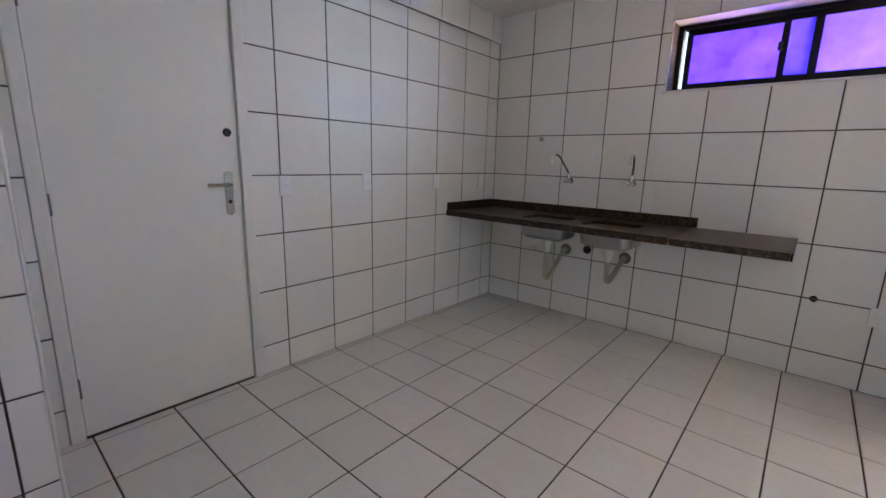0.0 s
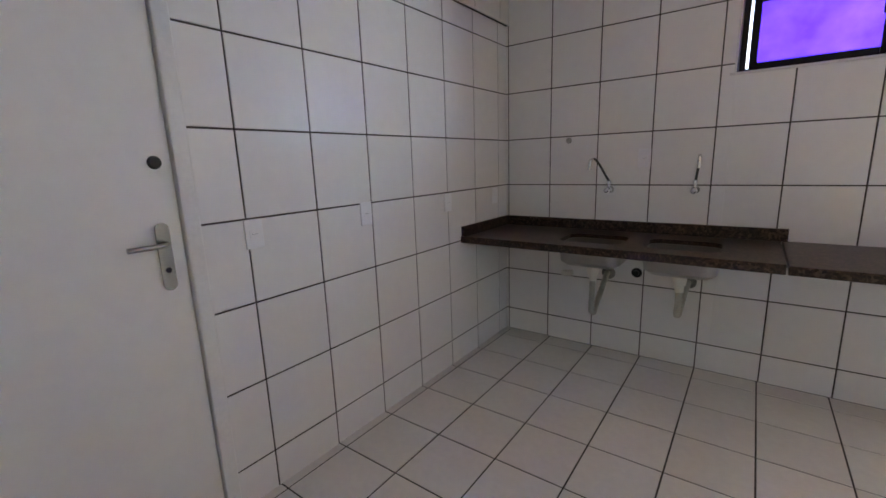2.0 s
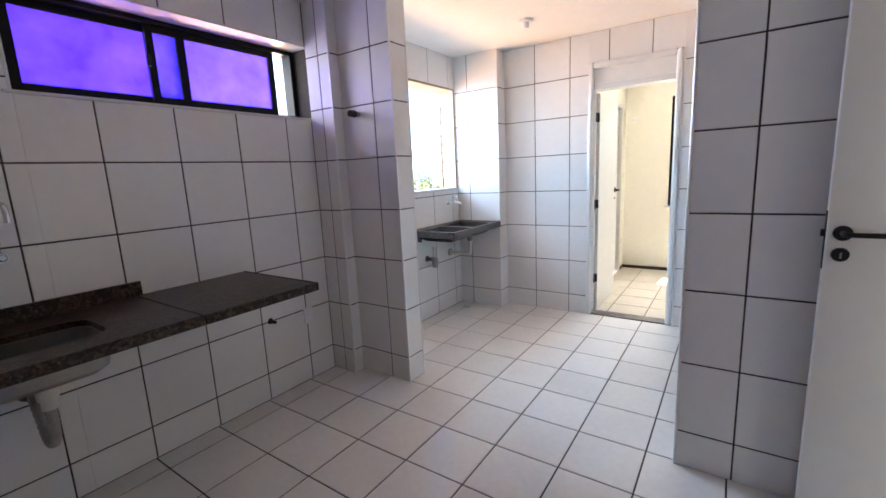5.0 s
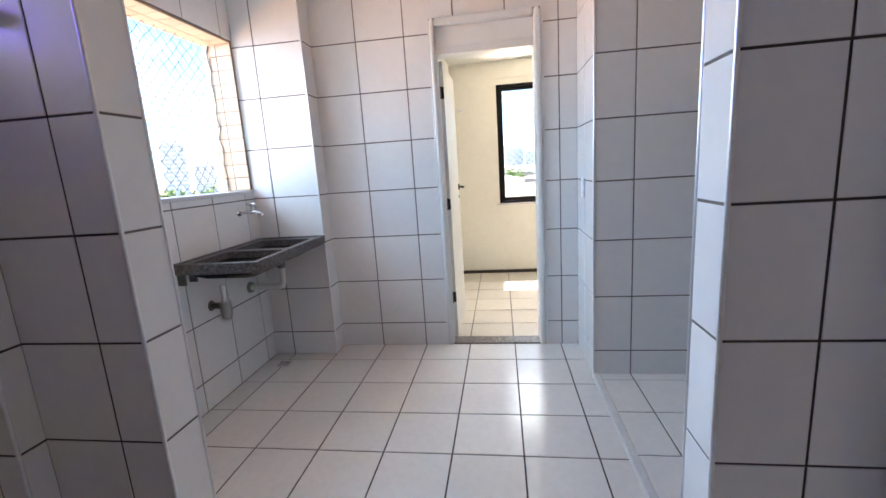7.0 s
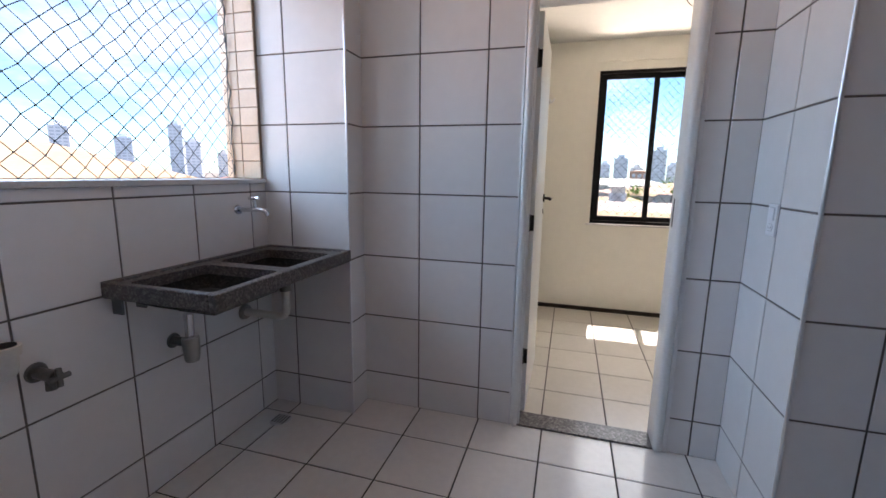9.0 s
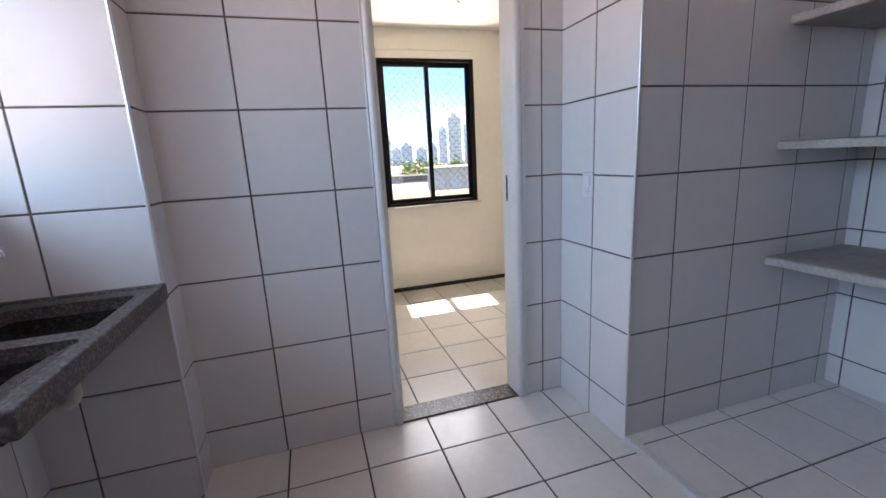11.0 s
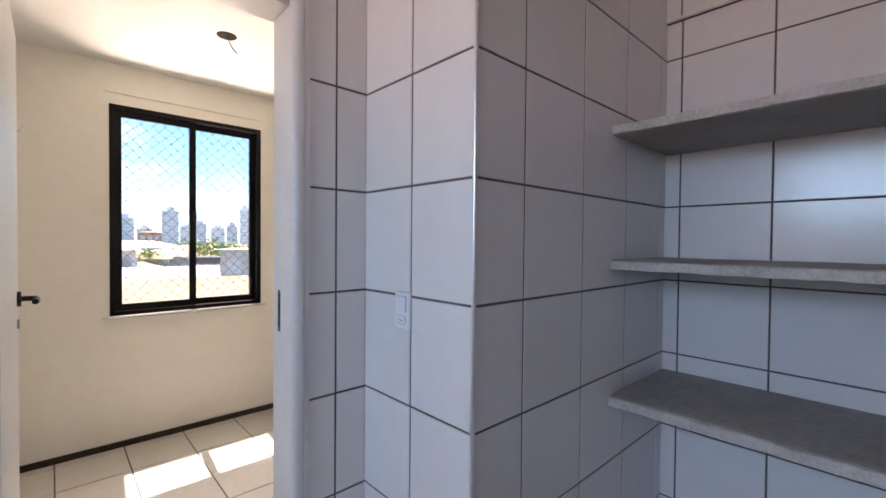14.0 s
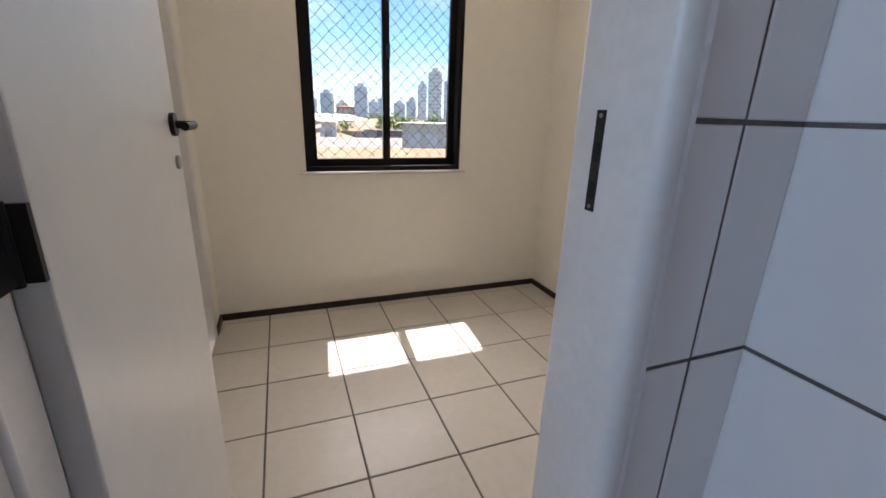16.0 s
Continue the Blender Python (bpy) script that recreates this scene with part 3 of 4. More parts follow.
def net(name, axis, c, u0, u1, z0, z1, step, r, material, label):
    """A knotted diamond safety net, drawn as thin five-sided cords with a slight sag."""
    vs, fs = [], []
    def put(u, z):
        s = 0.012 * math.sin(u * 9.1) * math.sin(z * 7.3)
        if u0 + 0.02 < u < u1 - 0.02 and z0 + 0.02 < z < z1 - 0.02:
            j = noise.noise_vector(Vector((u * 11, z * 11, c))) * 0.011
            u, z = u + j.x, z + j.y - 0.004 * math.sin(u * 3.1)
        return Vector((c + s, u, z)) if axis == "x" else Vector((u, c + s, z))
    def cord(a, b):
        d = (b - a).normalized()
        p = d.orthogonal().normalized()
        q = d.cross(p)
        i = len(vs)
        for e in (a, b):
            for k in range(5):
                t = k * math.tau / 5
                vs.append(e + r * (math.cos(t) * p + math.sin(t) * q))
        for k in range(5):
            fs.append((i + k, i + (k + 1) % 5, i + 5 + (k + 1) % 5, i + 5 + k))
    h = step / 2
    nu, nz = int((u1 - u0) / h), int((z1 - z0) / h)
    for i in range(nu):
        for j in range(nz):
            a, b = u0 + i * h, z0 + j * h
            if (i + j) % 2 == 0:
                cord(put(a, b), put(a + h, b + h))
            else:
                cord(put(a + h, b), put(a, b + h))
            if (i + j) % 2 == 0:
                c0, k, s = put(a, b), len(vs), r * 2.6
                vs.extend(c0 + Vector(q) for q in ((s, 0, 0), (-s, 0, 0), (0, s, 0), (0, -s, 0), (0, 0, s), (0, 0, -s)))
                fs.extend((k + p, k + q, k + w) for p, q, w in ((0, 2, 4), (2, 1, 4), (1, 3, 4), (3, 0, 4), (2, 0, 5), (1, 2, 5), (3, 1, 5), (0, 3, 5)))
    for a, b in (((u0, z0), (u0, z1)), ((u1, z0), (u1, z1)), ((u0, z1), (u1, z1)), ((u0, z0), (u1, z0))):
        n = 24
        for k in range(n):
            cord(put(a[0] + (b[0] - a[0]) * k / n, a[1] + (b[1] - a[1]) * k / n), put(a[0] + (b[0] - a[0]) * (k + 1) / n, a[1] + (b[1] - a[1]) * (k + 1) / n))
    me = bpy.data.meshes.new(name)
    me.from_pydata(vs, [], fs)
    me.materials.append(material)
    return tagged(new(name, me), label, "safety net", kind="stuff")


net("safety_net", "x", 7.19, W0 + 0.005, W1 - 0.005, WB + 0.005, WT - 0.005, 0.075, 0.0016, NETM, "grey knotted safety net across the bedroom window")
net("safety_net", "y", 0.17, 3.15, 4.71, 1.247, 2.213, 0.08, 0.0017, NETD, "knotted safety net across the laundry opening")
# the tie cord, hooked to the side of the opening
tc = thing("tie_cord", (4.716, 0.17, 1.247), "dark tie cord holding the net on wall hooks", "cord")
bm = bmesh.new()
tube(bm, [(4.713 + 0.004 * math.sin(k * 2.3), 0.168 + 0.006 * math.cos(k * 1.7), 1.247 + k * 0.048) for k in range(21)], 0.0032, 8, 3)
part("cord", bm, NETD, tc, smooth=True)
for k in range(5):
    z = 1.31 + k * 0.2
    bm = bmesh.new()
    tube(bm, [(4.7195, 0.168, z), (4.706, 0.166, z + 0.004), (4.700, 0.165, z + 0.014), (4.706, 0.166, z + 0.022)], 0.0028, 8, 3)
    hk = part("hook", bm, DSTEEL, tc, smooth=True)
    bm = bmesh.new()
    tube(bm, [(4.712, 0.166, z - 0.006), (4.702, 0.160, z - 0.012), (4.696, 0.158, z - 0.03)], 0.0016, 6, 3)
    part("loose_end", bm, NETD, hk, smooth=True)

# laundry opening: sill and cream facade tiles on the reveal
tagged(part("sill_laundry", B(3.148, 4.737, -0.012, 0.215, 1.222, 1.244, bevel=0.003), SILL), "pale stone sill on the laundry parapet", "sill", kind="structure")
rev = tagged(part("reveal_laundry", B(4.725, 4.7365, 0.006, 0.215, 1.244, 2.228), CREAMG), "cream tiled side of the laundry opening", "reveal", kind="structure")
for j in range(11):
    for a, b in ((0.008, 0.112), (0.117, 0.213)):
        z0 = 1.248 + j * 0.089
        part("tile", B(4.719, 4.7255, a, b, z0, z0 + 0.084, bevel=0.0015), CREAM, rev)
rev2 = tagged(part("soffit_laundry", B(3.148, 4.725, 0.006, 0.215, 2.216, 2.2265), CREAMG), "cream tiled underside of the laundry opening", "soffit", kind="structure")
for i in range(16):
    for a, b in ((0.008, 0.112), (0.117, 0.213)):
        x0 = 3.155 + i * 0.0975
        part("tile", B(x0, x0 + 0.0925, a, b, 2.210, 2.2165, bevel=0.0015), CREAM, rev2)

# ---- kitchen counter ----
SY0, SY1 = -0.50, -0.20
SINKS = [(0.605, 0.975), (1.09, 1.46)]
ct = thing("counter", (0.86, 0, 0.83), "dark brown polished granite wall-hung sink counter with upstand", "counter")


def round_cut(x0, x1, y0, y1, r, n=6):
    pts = []
    for cx, cy, a0 in ((x1 - r, y1 - r, 0), (x0 + r, y1 - r, 90), (x0 + r, y0 + r, 180), (x1 - r, y0 + r, 270)):
        for k in range(n + 1):
            a = radians(a0 + 90 * k / n)
            pts.append((cx + r * math.cos(a), cy + r * math.sin(a)))
    return pts


def plate_with_holes(x0, x1, y0, y1, z0, z1, loops):
    """A slab with rounded cut-outs, side by side along x, closed all round."""
    bm = bmesh.new()
    mids = [x0] + [(max(p[0] for p in a) + min(p[0] for p in b)) / 2 for a, b in zip(loops, loops[1:])] + [x1]
    for i, lp in enumerate(loops):
        a, b = mids[i], mids[i + 1]
        n = len(lp)
        cx, cy = sum(p[0] for p in lp) / n, sum(p[1] for p in lp) / n
        corners = [(b, y1), (a, y1), (a, y0), (b, y0)]
        top, bot = [], []
        for z, lst in ((z1, top), (z0, bot)):
            lst.append([bm.verts.new((*p, z)) for p in lp])
            lst.append([bm.verts.new((*p, z)) for p in corners])
        q = n // 4
        for lst in (top, bot):
            ring, cor = lst
            for k in range(4):
                seg = ring[k * q:(k + 1) * q]
                for u, v in zip(seg, seg[1:]):
                    bm.faces.new((cor[k], u, v))
                bm.faces.new((cor[k], seg[-1], ring[((k + 1) * q) % n], cor[(k + 1) % 4]))
        for k in range(n):
            bm.faces.new((top[0][k], top[0][(k + 1) % n], bot[0][(k + 1) % n], bot[0][k]))
        for k in range(4):
            bm.faces.new((top[1][k], top[1][(k + 1) % 4], bot[1][(k + 1) % 4], bot[1][k]))
    return bm


loops = [round_cut(a, b, SY0, SY1, 0.07) for a, b in SINKS]
part("worktop", plate_with_holes(0.003, 1.715, -0.655, -0.003, 0.845, 0.87, loops), GRAN, ct)
part("front_edge", B(0.003, 1.715, -0.672, -0.655, 0.832, 0.878, bevel=0.004), GRAN, ct)
part("upstand", B(0.022, 1.745, -0.022, -0.003, 0.87, 0.942, bevel=0.002), GRAN, ct)
part("side_upstand", B(0.003, 0.022, -0.660, -0.003, 0.87, 0.942, bevel=0.002), GRAN, ct)
ct2 = thing("counter", (2.0, 0, 0.83), "short dark brown polished granite wall shelf beside the sink counter", "counter")
part("worktop", B(1.722, 2.28, -0.655, -0.003, 0.845, 0.872, bevel=0.003), GRAN, ct2)
part("front_edge", B(1.722, 2.28, -0.672, -0.656, 0.832, 0.874, bevel=0.004), GRAN, ct2)
part("end_edge", B(2.281, 2.292, -0.672, -0.003, 0.832, 0.874, bevel=0.003), GRAN, ct2)


def basin(x0, x1, bend):
    cx = (x0 + x1) / 2
    s = thing("sink", (cx, -0.35, 0.7), "stainless steel undermount sink with a hanging drain hose", "sink", "kitchen sinks")
    bm = bmesh.new()
    prof = [(0.018, 0.843), (-0.002, 0.843), (-0.004, 0.80), (-0.012, 0.74), (-0.05, 0.715), (-0.13, 0.708)]
    rings = []
    for off, z in prof + [(o + 0.006, zz - 0.005) for o, zz in reversed(prof[1:])]:
        rings.append([bm.verts.new((*p, z)) for p in round_cut(x0 - off, x1 + off, SY0 - off, SY1 + off, max(0.075 + off, 0.012))])
    for a, b in zip(rings, rings[1:]):
        for k in range(len(a)):
            bm.faces.new((a[k], a[(k + 1) % len(a)], b[(k + 1) % len(b)], b[k]))
    bm.faces.new(rings[5])
    bm.faces.new(rings[6])
    bw = part("bowl", bm, STEEL, s, smooth=True)
    bm = bmesh.new()
    rod(bm, (cx, -0.35, 0.709), (cx, -0.35, 0.712), 0.04, 0.038, 20)
    part("drain_ring", bm, CHROME, bw, smooth=True)
    bm = bmesh.new()
    rod(bm, (cx, -0.35, 0.64), (cx, -0.35, 0.705), 0.032, 0.04, 18)
    rod(bm, (cx, -0.35, 0.60), (cx, -0.35, 0.64), 0.024, 0.024, 18)
    part("drain_cup", bm, PVC, s, smooth=True)
    bm = bmesh.new()
    tube(bm, bend, lambda u: 0.0185 + 0.0018 * math.sin(u * 230), 12, 20)
    part("drain_hose", bm, HOSE, s, "corrugated grey-white drain hose", smooth=True)
    return s


basin(*SINKS[0], [(0.79, -0.35, 0.62), (0.788, -0.345, 0.50), (0.78, -0.325, 0.40), (0.782, -0.28, 0.365), (0.785, -0.22, 0.41), (0.795, -0.10, 0.53), (0.795, -0.045, 0.568), (0.795, 0.0, 0.57)])
basin(*SINKS[1], [(1.275, -0.35, 0.62), (1.275, -0.345, 0.53), (1.272, -0.33, 0.465), (1.27, -0.28, 0.44), (1.272, -0.21, 0.46), (1.28, -0.09, 0.54), (1.285, -0.04, 0.572), (1.285, 0.0, 0.574)])


def wall_tap(x, z, dx):
    t = thing("wall_tap", (x, 0, z), "chrome wall tap with a black flexible spout over the counter", "tap", "kitchen taps")
    bm = bmesh.new()
    rod(bm, (x, 0, z), (x, -0.010, z), 0.024, 0.019, 20)
    part("flange", bm, DSTEEL, t, smooth=True)
    bm = bmesh.new()
    rod(bm, (x, -0.006, z), (x, -0.060, z), 0.0125, 0.0145, 16)
    rod(bm, (x, -0.030, z), (x, -0.052, z), 0.0185, 0.0185, 18)
    part("body", bm, CHROME, t, smooth=True)
    bm = bmesh.new()
    rod(bm, (x, -0.041, z + 0.012), (x, -0.041, z + 0.052), 0.0125, 0.0105, 16)
    rod(bm, (x, -0.041, z + 0.046), (x, -0.041, z + 0.060), 0.0135, 0.0135, 16)
    part("riser", bm, CHROME, t, smooth=True)
    bm = bmesh.new()
    rod(bm, (x, -0.058, z), (x, -0.082, z), 0.011, 0.009, 14)
    part("stem", bm, DSTEEL, t, smooth=True)
    bm = bmesh.new()
    rod(bm, (x, -0.080, z), (x, -0.108, z), 0.0205, 0.0185, 8)
    rod(bm, (x, -0.108, z), (x, -0.113, z), 0.0145, 0.010, 14)
    part("knob", bm, CHROME, t, "faceted chrome knob", smooth=True)
    bm = bmesh.new()
    tube(bm, [(x, -0.041, z + 0.055), (x + dx * 0.35, -0.050, z + 0.10), (x + dx * 0.75, -0.080, z + 0.165), (x + dx * 1.0, -0.118, z + 0.203), (x + dx * 1.15, -0.150, z + 0.203)], 0.0075, 10, 6)
    part("spout", bm, RUBBER, t, "black flexible spout", smooth=True)
    bm = bmesh.new()
    tube(bm, [(x + dx * 1.10, -0.142, z + 0.205), (x + dx * 1.2, -0.165, z + 0.194), (x + dx * 1.25, -0.172, z + 0.165), (x + dx * 1.25, -0.172, z + 0.135)], lambda u: 0.0085 + 0.003 * u, 10, 5)
    part("nozzle", bm, CHROME, t, "chrome nozzle", smooth=True)


wall_tap(0.784, 1.150, -0.075)
wall_tap(1.280, 1.152, 0.02)


def wall_plate(name, axis, c, u, z, w=0.075, h=0.115, out=1, label="white plastic wall outlet on the tiles", cat="outlet", mods=1, slots=True):
    loc = (c, u, z) if axis == "x" else (u, c, z)
    t = thing(name, loc, label, cat)
    def bx(d0, d1, a, b, p, q, bev):
        return B(c + out * d0, c + out * d1, u + a, u + b, z + p, z + q, bevel=bev) if axis == "x" else B(u + a, u + b, c + out * d0, c + out * d1, z + p, z + q, bevel=bev)
    pl = part("plate", bx(0.0005, 0.008, -w / 2, w / 2, -h / 2, h / 2, 0.003), PLAST, t)
    for k in range(mods):
        zz = (k - (mods - 1) / 2) * 0.035
        m = part("module", bx(0.008, 0.0105, -0.021, 0.021, zz - 0.014, zz + 0.014, 0.0015), PLAST, t)
        if slots:
            for s in (-0.009, 0.0, 0.009):
                part("slot", bx(0.0104, 0.0108, s - 0.002, s + 0.002, zz - 0.002, zz + 0.002, 0), SHADOWGAP, m)
    return t


for y, z in ((-2.115, 1.12), (-1.515, 1.13), (-0.806, 1.118), (-0.20, 1.112)):
    wall_plate("outlet", "x", 0, y, z)
wall_plate("outlet", "y", 0, 0.985, 1.35, out=-1)
wall_plate("outlet", "y", 0, 2.708, 0.465, out=-1)
wall_plate("outlet", "x", 3.13, -2.49, 1.80, label="white plastic outlet high on the niche wall tiles")
ls = thing("light_switch", (4.682, -2.25, 1.132), "white plastic light switch over a three-hole outlet on one plate", "switch")
plt = part("plate", B(4.645, 4.718, -2.2495, -2.241, 1.075, 1.192, bevel=0.004), PLAST, ls)
# thin grey pieces painted as shadow lines round the plate and its modules
part("plate_edge", B(4.6440, 4.7190, -2.2495, -2.2478, 1.0740, 1.1930), SHADOWGAP, plt)
part("rocker_gap", B(4.6585, 4.7055, -2.2401, -2.2396, 1.1335, 1.1805), SHADOWGAP, plt)
part("rocker", B(4.660, 4.704, -2.240, -2.2365, 1.134, 1.179, bevel=0.001), PLAST, ls)


def hexagon(w, h, y0, y1):
    bm = bmesh.new()
    pts = [(-w, 0), (-w * 0.62, -h), (w * 0.62, -h), (w, 0), (w * 0.62, h), (-w * 0.62, h)]
    a, b = ([bm.verts.new((4.682 + p, y, 1.107 + q)) for p, q in pts] for y in (y0, y1))
    bm.faces.new(a)
    bm.faces.new(b)
    for k in range(6):
        bm.faces.new((a[k], a[(k + 1) % 6], b[(k + 1) % 6], b[k]))
    return bm


part("outlet_gap", hexagon(0.0235, 0.0135, -2.2405, -2.2395), SHADOWGAP, plt)
om = part("outlet", hexagon(0.022, 0.012, -2.241, -2.2392), PLAST, ls)
for dx, dz in ((-0.0095, 0.0), (0.0, -0.003), (0.0095, 0.0)):
    part("hole", rod(bmesh.new(), (4.682 + dx, -2.240, 1.107 + dz), (4.682 + dx, -2.2389, 1.107 + dz), 0.0022, n=10), DARK, om)


def stub(name, axis, c, u, z, out, r, l, material, label, cat="pipe", collar=True):
    loc = (c, u, z) if axis == "x" else (u, c, z)
    d = Vector((out, 0, 0)) if axis == "x" else Vector((0, out, 0))
    t = thing(name, loc, label, cat)
    p = Vector(loc)
    bm = bmesh.new()
    rod(bm, p, p + d * l, r, r * 0.95, 16)
    part("pipe", bm, material, t, smooth=True)
    if collar:
        bm = bmesh.new()
        rod(bm, p, p + d * 0.006, r * 1.8, r * 1.5, 18)
        part("collar", bm, material, t, smooth=True)
    bm = bmesh.new()
    rod(bm, p + d * (l - 0.004), p + d * (l + 0.001), r * 0.7, r * 0.7, 14)
    part("cap", bm, DARK if not collar else material, t, smooth=True)
    return t


stub("wall_plug", "y", 0, 0.487, 1.487, -1, 0.012, 0.02, STEEL, "small steel plug on the wall tiles", "plug")
stub("pipe_stub", "y", 0, 0.978, 0.592, -1, 0.019, 0.03, DARK, "dark capped pipe end in the tiles")
stub("pipe_stub", "y", 0, 2.42, 0.512, -1, 0.011, 0.05, DARK, "small dark pipe end below the counter")
stub("drain_flange", "y", 0, 0.795, 0.57, -1, 0.026, 0.018, DSTEEL, "grey wall flange of the sink drain hose", "pipe")
stub("drain_flange", "y", 0, 1.285, 0.574, -1, 0.026, 0.018, DSTEEL, "grey wall flange of the sink drain hose", "pipe")
v = thing("wall_valve", (0.50, 0, 0.537), "off-white plastic shut-off elbow below the counter", "valve")
bm = bmesh.new()
rod(bm, (0.485, 0, 0.537), (0.485, -0.05, 0.537), 0.017, n=14)
part("elbow", bm, PVC, v, smooth=True)
bm = bmesh.new()
rod(bm, (0.485, -0.045, 0.54), (0.555, -0.05, 0.55), 0.02, 0.024, 14)
part("cap", bm, PVC, v, smooth=True)
v = thing("wall_valve", (2.985, -0.36, 1.795), "dark metal gas valve stub on the wing wall", "valve")
bm = bmesh.new()
rod(bm, (2.985, -0.36, 1.797), (2.94, -0.36, 1.797), 0.018, 0.015, 14)
part("pipe", bm, STEEL, v, smooth=True)
bm = bmesh.new()
rod(bm, (2.95, -0.36, 1.797), (2.90, -0.375, 1.794), 0.024, 0.02, 12)
part("knob", bm, DARK, v, smooth=True)

# ---- laundry ----
tk = thing("laundry_tank", (4.3, -0.25, 0.85), "grey granite double laundry tub fixed to the wall", "laundry tub")
TZ = 0.90
X0, X1, Y0, Y1 = 3.875, 4.738, -0.492, -0.002
bowls = [(3.915, 4.25, -0.44, -0.075), (4.315, 4.64, -0.43, -0.075)]
bm = plate_with_holes(X0 + 0.004, X1 - 0.004, Y0 + 0.004, Y1 - 0.004, TZ - 0.052, TZ - 0.008, [round_cut(*q, 0.025, 4) for q in bowls])
part("top", bm, TANKM, tk)
for a, b, c, d in ((X0, X1, Y0, Y0 + 0.028), (X0, X1, Y1 - 0.03, Y1), (X0, X0 + 0.028, Y0 + 0.028, Y1 - 0.03), (X1 - 0.028, X1, Y0 + 0.028, Y1 - 0.03)):
    part("rim", B(a, b, c, d, TZ - 0.06, TZ, bevel=0.005), TANKM, tk)
# shallow bowls; their near-black colour paints in the shade of depth
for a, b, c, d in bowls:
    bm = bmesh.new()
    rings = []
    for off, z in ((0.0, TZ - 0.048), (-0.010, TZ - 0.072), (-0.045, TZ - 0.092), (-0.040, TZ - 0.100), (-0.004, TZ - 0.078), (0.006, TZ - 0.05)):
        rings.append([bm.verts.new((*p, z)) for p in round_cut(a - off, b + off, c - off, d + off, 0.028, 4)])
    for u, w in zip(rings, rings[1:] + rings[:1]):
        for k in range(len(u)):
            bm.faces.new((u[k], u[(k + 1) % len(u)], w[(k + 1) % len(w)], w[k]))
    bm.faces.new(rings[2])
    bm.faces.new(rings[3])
    part("bowl", bm, BOWLSHADE, tk, "granite bowl with the shade of its depth in its colour", smooth=True)
bm = bmesh.new()
ends = []
for x in (3.922, 4.243):
    ends.append([bm.verts.new((x, y, z)) for y, z in ((-0.438, TZ - 0.020), (-0.425, TZ - 0.016), (-0.285, TZ - 0.080), (-0.285, TZ - 0.088), (-0.438, TZ - 0.088))])
for k in range(5):
    bm.faces.new((ends[0][k], ends[0][(k + 1) % 5], ends[1][(k + 1) % 5], ends[1][k]))
bm.faces.new(ends[0])
bm.faces.new(ends[1])
rub = part("washboard", bm, TANKM, tk, "ridged granite washboard")
for k in range(9):
    u = 0.06 + k * 0.105
    y, z = -0.425 + 0.14 * u, TZ - 0.016 - 0.064 * u
    part("ridge", rod(bmesh.new(), (3.930, y, z), (4.235, y, z), 0.0035, n=8), TANKM, rub, smooth=True)
for x in (3.905, 3.99):
    part("bracket", B(x, x + 0.010, -0.05, -0.002, TZ - 0.125, TZ - 0.062, bevel=0.003), DSTEEL, tk)
bm = bmesh.new()
tube(bm, [(4.53, -0.25, 0.77), (4.53, -0.25, 0.66), (4.53, -0.248, 0.615), (4.53, -0.225, 0.592), (4.53, -0.18, 0.588), (4.53, 0.0, 0.588)], 0.019, 14, 6)
part("drain_pipe", bm, PVC, tk, "off-white plastic drain pipe", smooth=True)
bm = bmesh.new()
rod(bm, (4.53, -0.25, 0.72), (4.53, -0.25, 0.765), 0.026, 0.03, 16)
part("drain_cup", bm, DSTEEL, tk, smooth=True)
bm = bmesh.new()
rod(bm, (4.53, -0.001, 0.588), (4.53, -0.015, 0.588), 0.04, 0.035, 18)
part("drain_flange", bm, STEEL, tk, smooth=True)


def faucet(x, y, z, label):
    t = thing("wall_tap", (x, y, z), label, "tap")
    bm = bmesh.new()
    rod(bm, (x, y, z), (x, y - 0.01, z), 0.024, 0.02, 18)
    part("flange", bm, CHROME, t, smooth=True)
    bm = bmesh.new()
    tube(bm, [(x, y, z), (x + 0.01, y - 0.06, z), (x + 0.017, y - 0.115, z + 0.002), (x + 0.02, y - 0.142, z - 0.006), (x + 0.021, y - 0.15, z - 0.028)], 0.0105, 12, 5)
    part("spout", bm, CHROME, t, smooth=True)
    bm = bmesh.new()
    rod(bm, (x + 0.014, y - 0.085, z), (x + 0.014, y - 0.085, z + 0.05), 0.011, 0.009, 14)
    part("stem", bm, CHROME, t, smooth=True)
    bm = bmesh.new()
    rod(bm, (x - 0.014, y - 0.085, z + 0.055), (x + 0.042, y - 0.085, z + 0.055), 0.008, n=10)
    rod(bm, (x + 0.014, y - 0.113, z + 0.055), (x + 0.014, y - 0.057, z + 0.055), 0.008, n=10)
    part("handle", bm, CHROME, t, smooth=True)


faucet(4.535, 0, 1.10, "chrome wall tap above the laundry tub")


